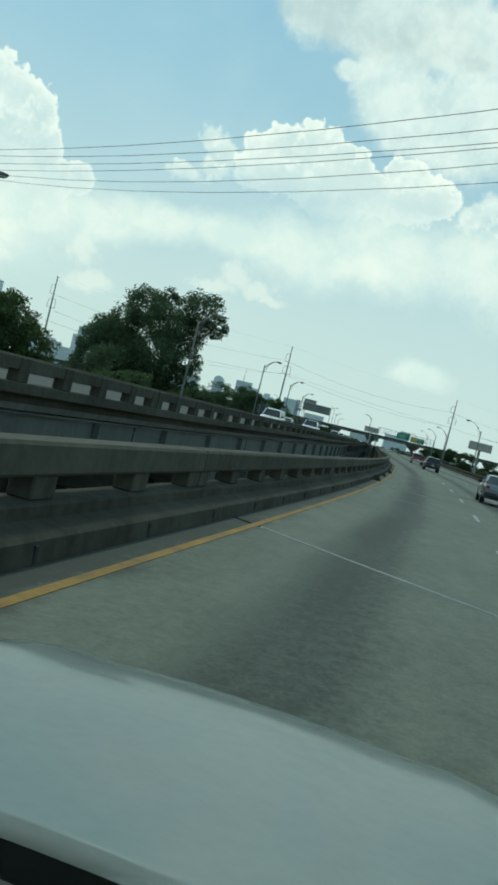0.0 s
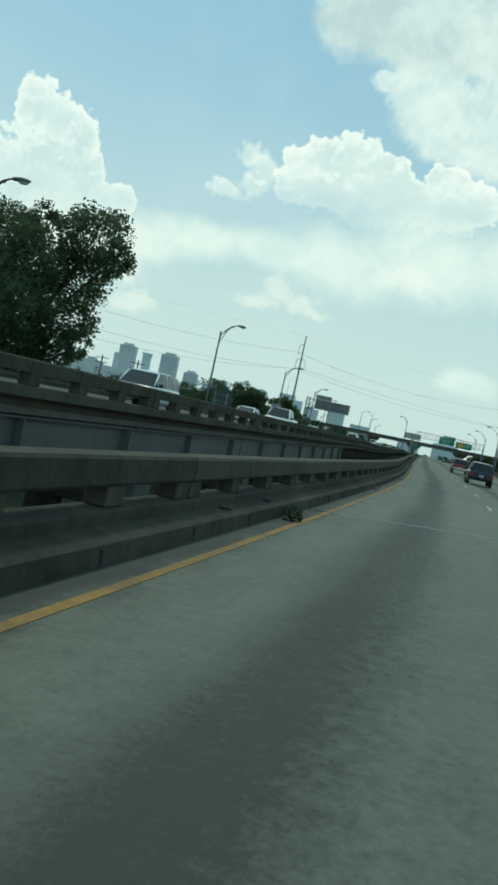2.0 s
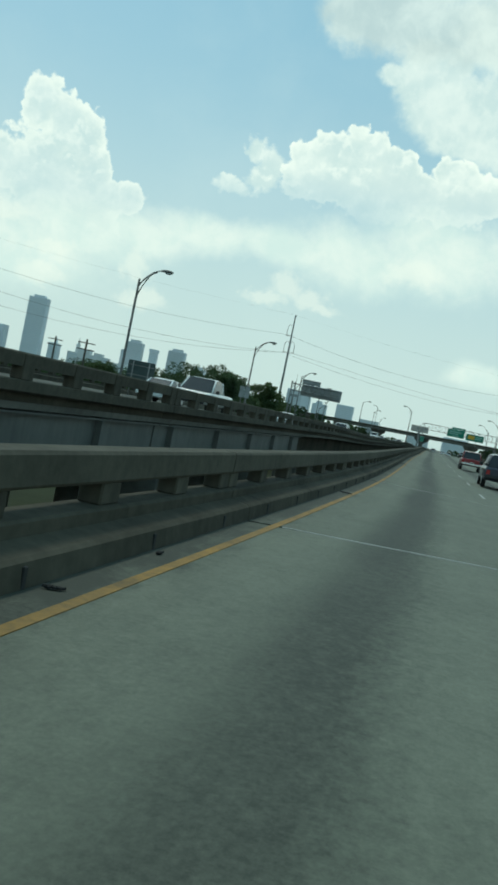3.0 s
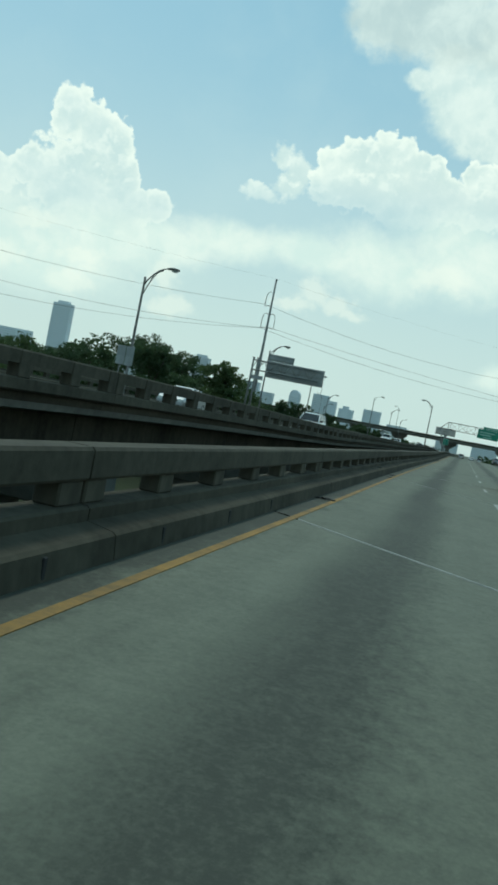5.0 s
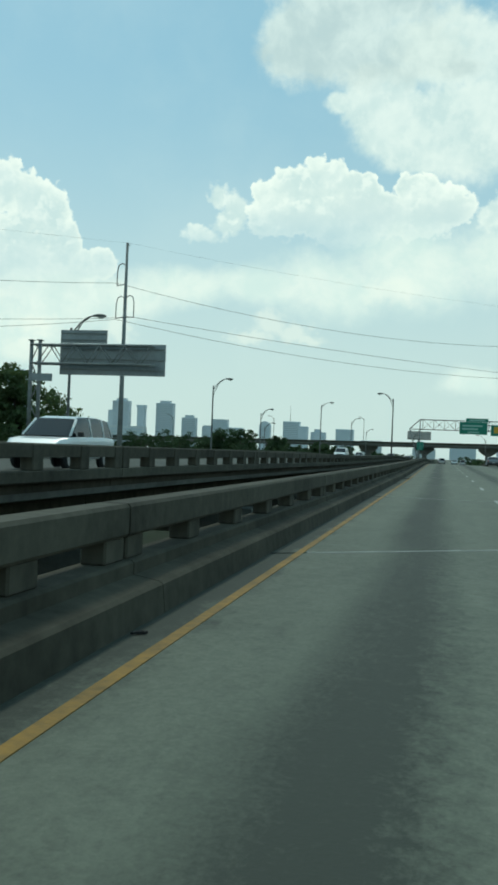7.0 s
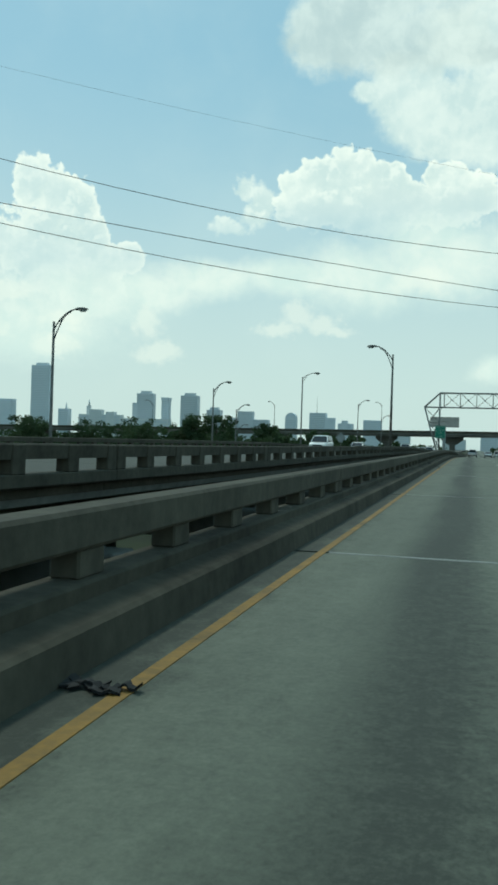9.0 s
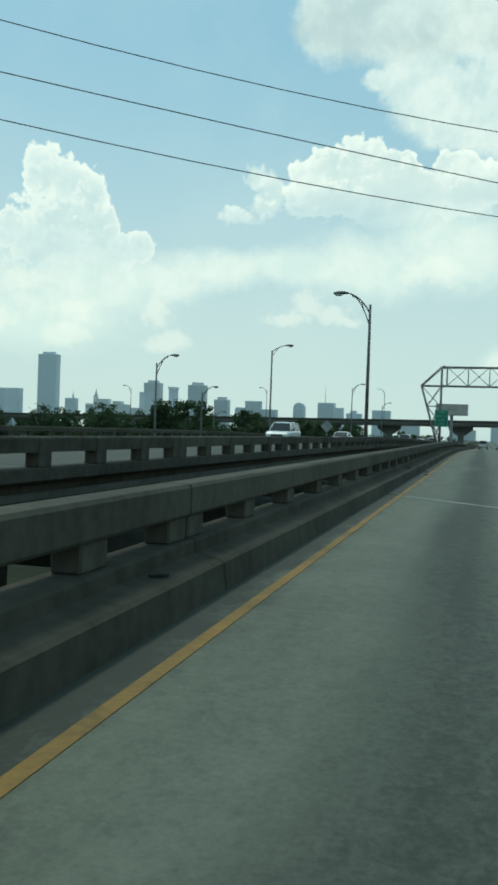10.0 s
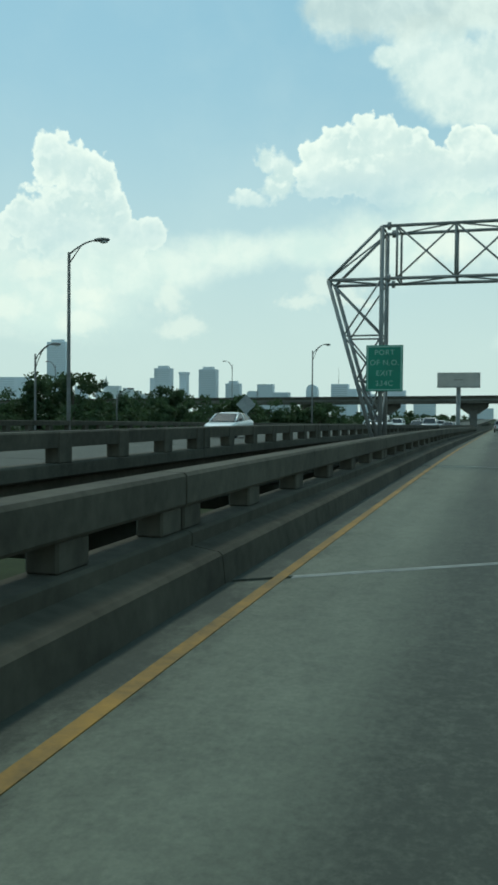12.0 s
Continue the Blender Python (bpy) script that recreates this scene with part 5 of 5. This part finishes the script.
for k, (x, y, h, r) in enumerate(((-47, 352, 12.4, 5.5), (-54, 356, 11.9, 6.0), (-61, 348, 11.0, 6.0), (-69, 354, 11.2, 6.0), (-78, 360, 10.8, 6.5), (-87, 352, 11.0, 6.5), (-96, 362, 10.8, 6.5), (-106, 352, 10.6, 7.0), (-40, 366, 10.8, 5.0), (-34, 388, 10.0, 5.0), (-27, 398, 9.6, 4.6), (-44, 392, 10.2, 6.0), (-118, 360, 10.6, 7.0), (-130, 356, 10.4, 7.0), (-142, 362, 10.6, 7.0), (-56, 386, 10.4, 6.0), (-66, 392, 10.4, 6.5), (-34, 350, 9.6, 4.2), (-25.5, 380, 9.6, 4.6), (-30, 362, 10.0, 5.0), (-29, 412, 10.2, 5.0), (-36, 415, 10.4, 6.0), (-25, 344, 8.8, 3.8), (-50, 372, 11.0, 6.0), (-74, 376, 11.0, 6.5))):
    tree(x, y, h + 1.3, r + 0.8, 60 + k, 8500, 0.26, "dark green tree in a row behind the opposite carriageway", LEAF, 0.12)
for k, (x, y, h, r) in enumerate(((24, 300, 13.5, 6.0), (31, 312, 14.0, 6.5), (40, 296, 12.0, 6.0), (22, 330, 12.5, 5.0), (50, 305, 11.5, 6.0), (60, 280, 10.5, 5.5), (27, 268, 10.5, 4.2), (25, 372, 13.0, 5.5), (32, 405, 13.5, 6.5), (24, 440, 13.0, 5.5))):
    tree(x, y, h, r, 90 + k, 7000, 0.27, "dark green tree on the outer side of the motorway", LEAF, 0.25)


def woods():
    rng = np.random.default_rng(5)
    lobes = []
    for _ in range(420):
        y = rng.uniform(480, 1250)
        x = rng.uniform(-0.62, 0.32) * y
        if -26 < x < 20:
            continue
        r = rng.uniform(5, 10)
        lobes.append((x, y, -7 + rng.uniform(3.0, 7.0), r * 1.3, r, rng.uniform(3.0, 6.6)))
    ob = leaf_mesh("far_woods", lobes, 46000, 1.1, 8, LEAF, None)
    tagged(ob, "dark green woods spread between the motorway and the city", "woods", kind="stuff")


woods()
for x, y, zt, arms in ((-96.0, 300.0, 6.4, 1), (-118.0, 320.0, 7.2, 2), (-62.0, 182.0, 7.0, 2), (-47.0, 160.0, 6.5, 2), (-44.0, 236.0, 5.2, 1), (-84.0, 262.0, 6.8, 1), (-39.0, 98.0, 7.5, 1)):
    wooden_pole(x, y, zt, arms)


# ---------------------------------------------------------------- skyline
def tower(name, az0, az1, top, dist, label, wall, glass, floors, depth=30.0, cap=None, steps=(), dx=0.0):
    """A far building between two bearings (degrees to the left), its top at that elevation, seen from the end of the drive."""
    x0, x1 = [1.73 - dist * math.tan(radians(a)) for a in (az0, az1)]
    x1 -= depth * math.tan(radians(max(0.0, az1)))
    zt = 1.55 + dist * math.tan(radians(top))
    half, mid, y = (x1 - x0) / 2, (x0 + x1) / 2, 208.5 + dist
    b = root(name, mid, y, -7.0)
    tagged(b, label, "building", "city skyline")
    h = zt + 7.0
    part("wall", boxed(-half, half, 0, depth, 0, h, bevel=0.4), wall, b)
    pitch = h / floors
    band = boxed(-half * 0.94, half * 0.94, -0.35, 0.3, 0, pitch * 0.45)
    first = part("window_band", band, glass, b)
    first.matrix_basis = pose(0, 0, pitch * 0.8)
    for k in range(1, floors - 1):
        shared("window_band", first.data, b, pose(0, 0, pitch * (k + 0.8)))
    side = boxed(-half - 0.3, -half + 0.3, depth * 0.06, depth * 0.94, 0, pitch * 0.45)
    s0 = part("window_band", side, glass, b)
    s0.matrix_basis = pose(0, 0, pitch * 0.8)
    for k in range(1, floors - 1, 1):
        shared("window_band", s0.data, b, pose(0, 0, pitch * (k + 0.8)))
    if cap == "flare":
        part("crown", boxed(-half * 1.14, half * 1.14, -2, depth + 2, h, h + 8.5), wall, b)
    if cap == "box":
        part("plant_room", boxed(-half * 0.6, half * 0.6, depth * 0.2, depth * 0.8, h, h + 8.5), wall, b)
    if cap == "vault":
        bm = bmesh.new()
        arc = [(half * 0.98 * math.cos(a), h + half * 1.15 * math.sin(a) ** 0.85) for a in (k * math.pi / 12 for k in range(13))]
        prism(bm, arc, 0, depth)
        part("vaulted_roof", bm, wall, b)
    if cap == "mast":
        part("mast", rodded((-half * 0.2, depth / 2, h), (-half * 0.2, depth / 2, h + 54), 0.9, 0.25), STEEL, b)
    if cap == "spire":
        part("spire", rodded((half * 0.3, depth / 2, h), (half * 0.3, depth / 2, h + 24), 5.0, 0.3, seg=4), wall, b)
    for u0, u1, hh in steps:
        part("wing", boxed(half * u0, half * u1, -1.0, depth * 0.8, 0, h * hh, bevel=0.3), wall, b)
    return b


# Wall and glass tones are lifted towards each other to imitate distance haze.
W_GREY = mat("hazed_concrete_cladding", (0.66, 0.71, 0.74), (0.76, 0.80, 0.83), 0.7, 0, 0.15, 0.02, 0.0)
W_BLUE = mat("hazed_blue_grey_cladding", (0.56, 0.60, 0.62), (0.66, 0.69, 0.71), 0.6, 0, 0.15, 0.02, 0.0)
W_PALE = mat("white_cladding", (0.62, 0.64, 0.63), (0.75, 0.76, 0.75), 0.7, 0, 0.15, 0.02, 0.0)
G_BAND = plain("hazed_office_glass", (0.50, 0.54, 0.56), 0.35, 0.0, 0.0, 0.0, 0.5)
G_PALE = plain("hazed_pale_office_glass", (0.60, 0.65, 0.68), 0.35, 0.0, 0.0, 0.0, 0.5)
D = 2800.0
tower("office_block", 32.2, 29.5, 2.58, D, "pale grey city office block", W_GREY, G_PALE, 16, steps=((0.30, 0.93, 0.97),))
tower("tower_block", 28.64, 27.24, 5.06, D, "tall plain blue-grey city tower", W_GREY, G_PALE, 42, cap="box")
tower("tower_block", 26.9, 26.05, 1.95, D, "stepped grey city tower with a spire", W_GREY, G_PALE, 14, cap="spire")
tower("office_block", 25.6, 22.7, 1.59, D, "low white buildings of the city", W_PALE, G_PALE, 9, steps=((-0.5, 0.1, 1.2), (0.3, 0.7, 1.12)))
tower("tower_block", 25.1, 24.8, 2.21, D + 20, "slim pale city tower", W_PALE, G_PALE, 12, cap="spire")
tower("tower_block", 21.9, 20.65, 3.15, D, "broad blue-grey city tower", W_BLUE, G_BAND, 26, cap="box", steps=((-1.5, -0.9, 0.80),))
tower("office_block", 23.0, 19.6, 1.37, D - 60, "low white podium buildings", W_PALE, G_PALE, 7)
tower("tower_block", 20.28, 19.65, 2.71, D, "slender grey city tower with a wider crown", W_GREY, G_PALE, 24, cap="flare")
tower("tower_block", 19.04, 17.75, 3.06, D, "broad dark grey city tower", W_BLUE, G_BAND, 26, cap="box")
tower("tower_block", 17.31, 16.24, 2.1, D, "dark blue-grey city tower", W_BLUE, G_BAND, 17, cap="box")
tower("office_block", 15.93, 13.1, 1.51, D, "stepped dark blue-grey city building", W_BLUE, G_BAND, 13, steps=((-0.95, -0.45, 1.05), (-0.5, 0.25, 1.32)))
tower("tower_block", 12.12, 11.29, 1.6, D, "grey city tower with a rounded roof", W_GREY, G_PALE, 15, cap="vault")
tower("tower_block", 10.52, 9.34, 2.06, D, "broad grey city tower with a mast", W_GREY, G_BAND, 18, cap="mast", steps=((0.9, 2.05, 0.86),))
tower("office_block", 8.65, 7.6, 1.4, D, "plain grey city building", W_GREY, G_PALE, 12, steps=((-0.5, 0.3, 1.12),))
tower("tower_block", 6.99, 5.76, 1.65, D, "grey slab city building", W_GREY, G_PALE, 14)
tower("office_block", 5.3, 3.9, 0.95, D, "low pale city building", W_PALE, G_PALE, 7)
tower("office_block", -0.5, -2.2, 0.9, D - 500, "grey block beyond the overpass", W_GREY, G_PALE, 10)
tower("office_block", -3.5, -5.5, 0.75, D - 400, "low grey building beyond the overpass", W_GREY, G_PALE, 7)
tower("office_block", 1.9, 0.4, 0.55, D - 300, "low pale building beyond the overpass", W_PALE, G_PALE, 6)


# ---------------------------------------------------------------- small things on the road
def scrap(x, y, s, turn, label, up=0.004):
    """Shredded tyre tread: torn, curling strips lying over one another."""
    rng = np.random.default_rng(int(y * 10))
    t = root("tyre_scrap", x, y, road_z(y) + up, turn)
    tagged(t, label, "debris", "road debris")
    for k in range(6):
        bm = bmesh.new()
        n = 9
        a0 = rng.uniform(-0.5, 0.5)
        c = Vector(((k / 5 - 0.5) * s * 0.7, rng.normal() * 0.06 * s, 0))
        long, wide, lift = s * rng.uniform(0.30, 0.55), s * rng.uniform(0.06, 0.12), s * rng.uniform(0.02, 0.07)
        tops, lows = [], []
        for q in range(n):
            u = q / (n - 1) - 0.5
            d = Vector((math.cos(a0), math.sin(a0), 0))
            e = Vector((-d.y, d.x, 0))
            z = 0.010 + lift * (math.sin(u * 5 + k) ** 2)
            for sgn, row in ((1, tops), (-1, lows)):
                p = c + d * u * long + e * sgn * wide * rng.uniform(0.45, 1.1)
                row.append((bm.verts.new((p.x, p.y, z + 0.008)), bm.verts.new((p.x, p.y, max(0.001, z - 0.008)))))
        for (a, b), (p, r) in ((tuple(zip(tops, tops[1:]))[q], tuple(zip(lows, lows[1:]))[q]) for q in range(n - 1)):
            bm.faces.new((a[0], p[0], r[0], b[0]))
            bm.faces.new((a[1], b[1], r[1], p[1]))
            bm.faces.new((a[0], b[0], b[1], a[1]))
            bm.faces.new((p[0], p[1], r[1], r[0]))
        part("tread_strip", bm, TYRE, t)
    return t


scrap(road_x(107.3) - 0.22, 107.3, 0.42, 20, "torn black strip of tyre lying on the edge line")
scrap(road_x(189.7) - 0.16, 189.7, 0.48, -10, "torn black strip of tyre lying on the edge line")
scrap(road_x(241.0) - 0.20, 241.0, 0.2, 30, "small dark scrap lying by the kerb")
scrap(road_x(67.0) - 0.15, 67.0, 0.25, 0, "small dark scrap lying by the kerb")

for y, s, turn in ((34.0, 0.16, 20), (36.4, 0.2, 70), (123.6, 0.16, 10), (214.5, 0.14, 40), (236.8, 0.13, 0), (237.2, 0.15, 60)):
    scrap(road_x(y) - 0.53, y, s, turn, "small dark scrap lying on the kerb ledge", rail_z(y) - road_z(y) + 0.284)
for dx, y, s, turn in ((-0.16, 125.5, 0.26, 30), (-0.05, 123.2, 0.12, 0), (-0.27, 144.4, 0.12, 50), (-0.06, 238.7, 0.14, 10), (-0.24, 54.1, 0.12, 80), (-0.24, 52.0, 0.14, 20)):
    scrap(road_x(y) + dx, y, s, turn, "small dark scrap lying by the kerb")


def weeds(x, y, s, seed):
    rng = np.random.default_rng(seed)
    w = root("weeds", x, y, road_z(y))
    tagged(w, "tuft of dry weeds and dirt against the kerb", "weeds", "weeds along the kerb")
    leaf_mesh("blades", [(0, 0, 0.15 * s, 0.14 * s, 0.45 * s, 0.18 * s), (0.0, 0.7 * s, 0.12 * s, 0.10 * s, 0.45 * s, 0.14 * s), (0.1 * s, -0.3 * s, 0.07 * s, 0.14 * s, 0.3 * s, 0.07 * s)], int(3200 * s), 0.032, seed, mat("dry_weed", (0.035, 0.046, 0.022), (0.105, 0.125, 0.062), 0.9, 0, 6, 1, 0), w)
    bm = bmesh.new()
    for _ in range(14):
        r = bmesh.ops.create_icosphere(bm, subdivisions=1, radius=rng.uniform(0.03, 0.07))
        o = Vector((rng.uniform(-0.15, 0.18), rng.uniform(-0.5, 0.6), 0.025)) * s
        for v in r["verts"]:
            v.co = Vector((v.co.x, v.co.y, max(-o.z + 0.002, v.co.z * 0.7))) + o
    part("stones", bm, CURB, w)


weeds(road_x(19.3) - 0.2, 19.3, 0.75, 71)
weeds(road_x(27.5) - 0.2, 27.5, 0.4, 72)
weeds(road_x(36.8) - 0.16, 36.8, 0.6, 73)
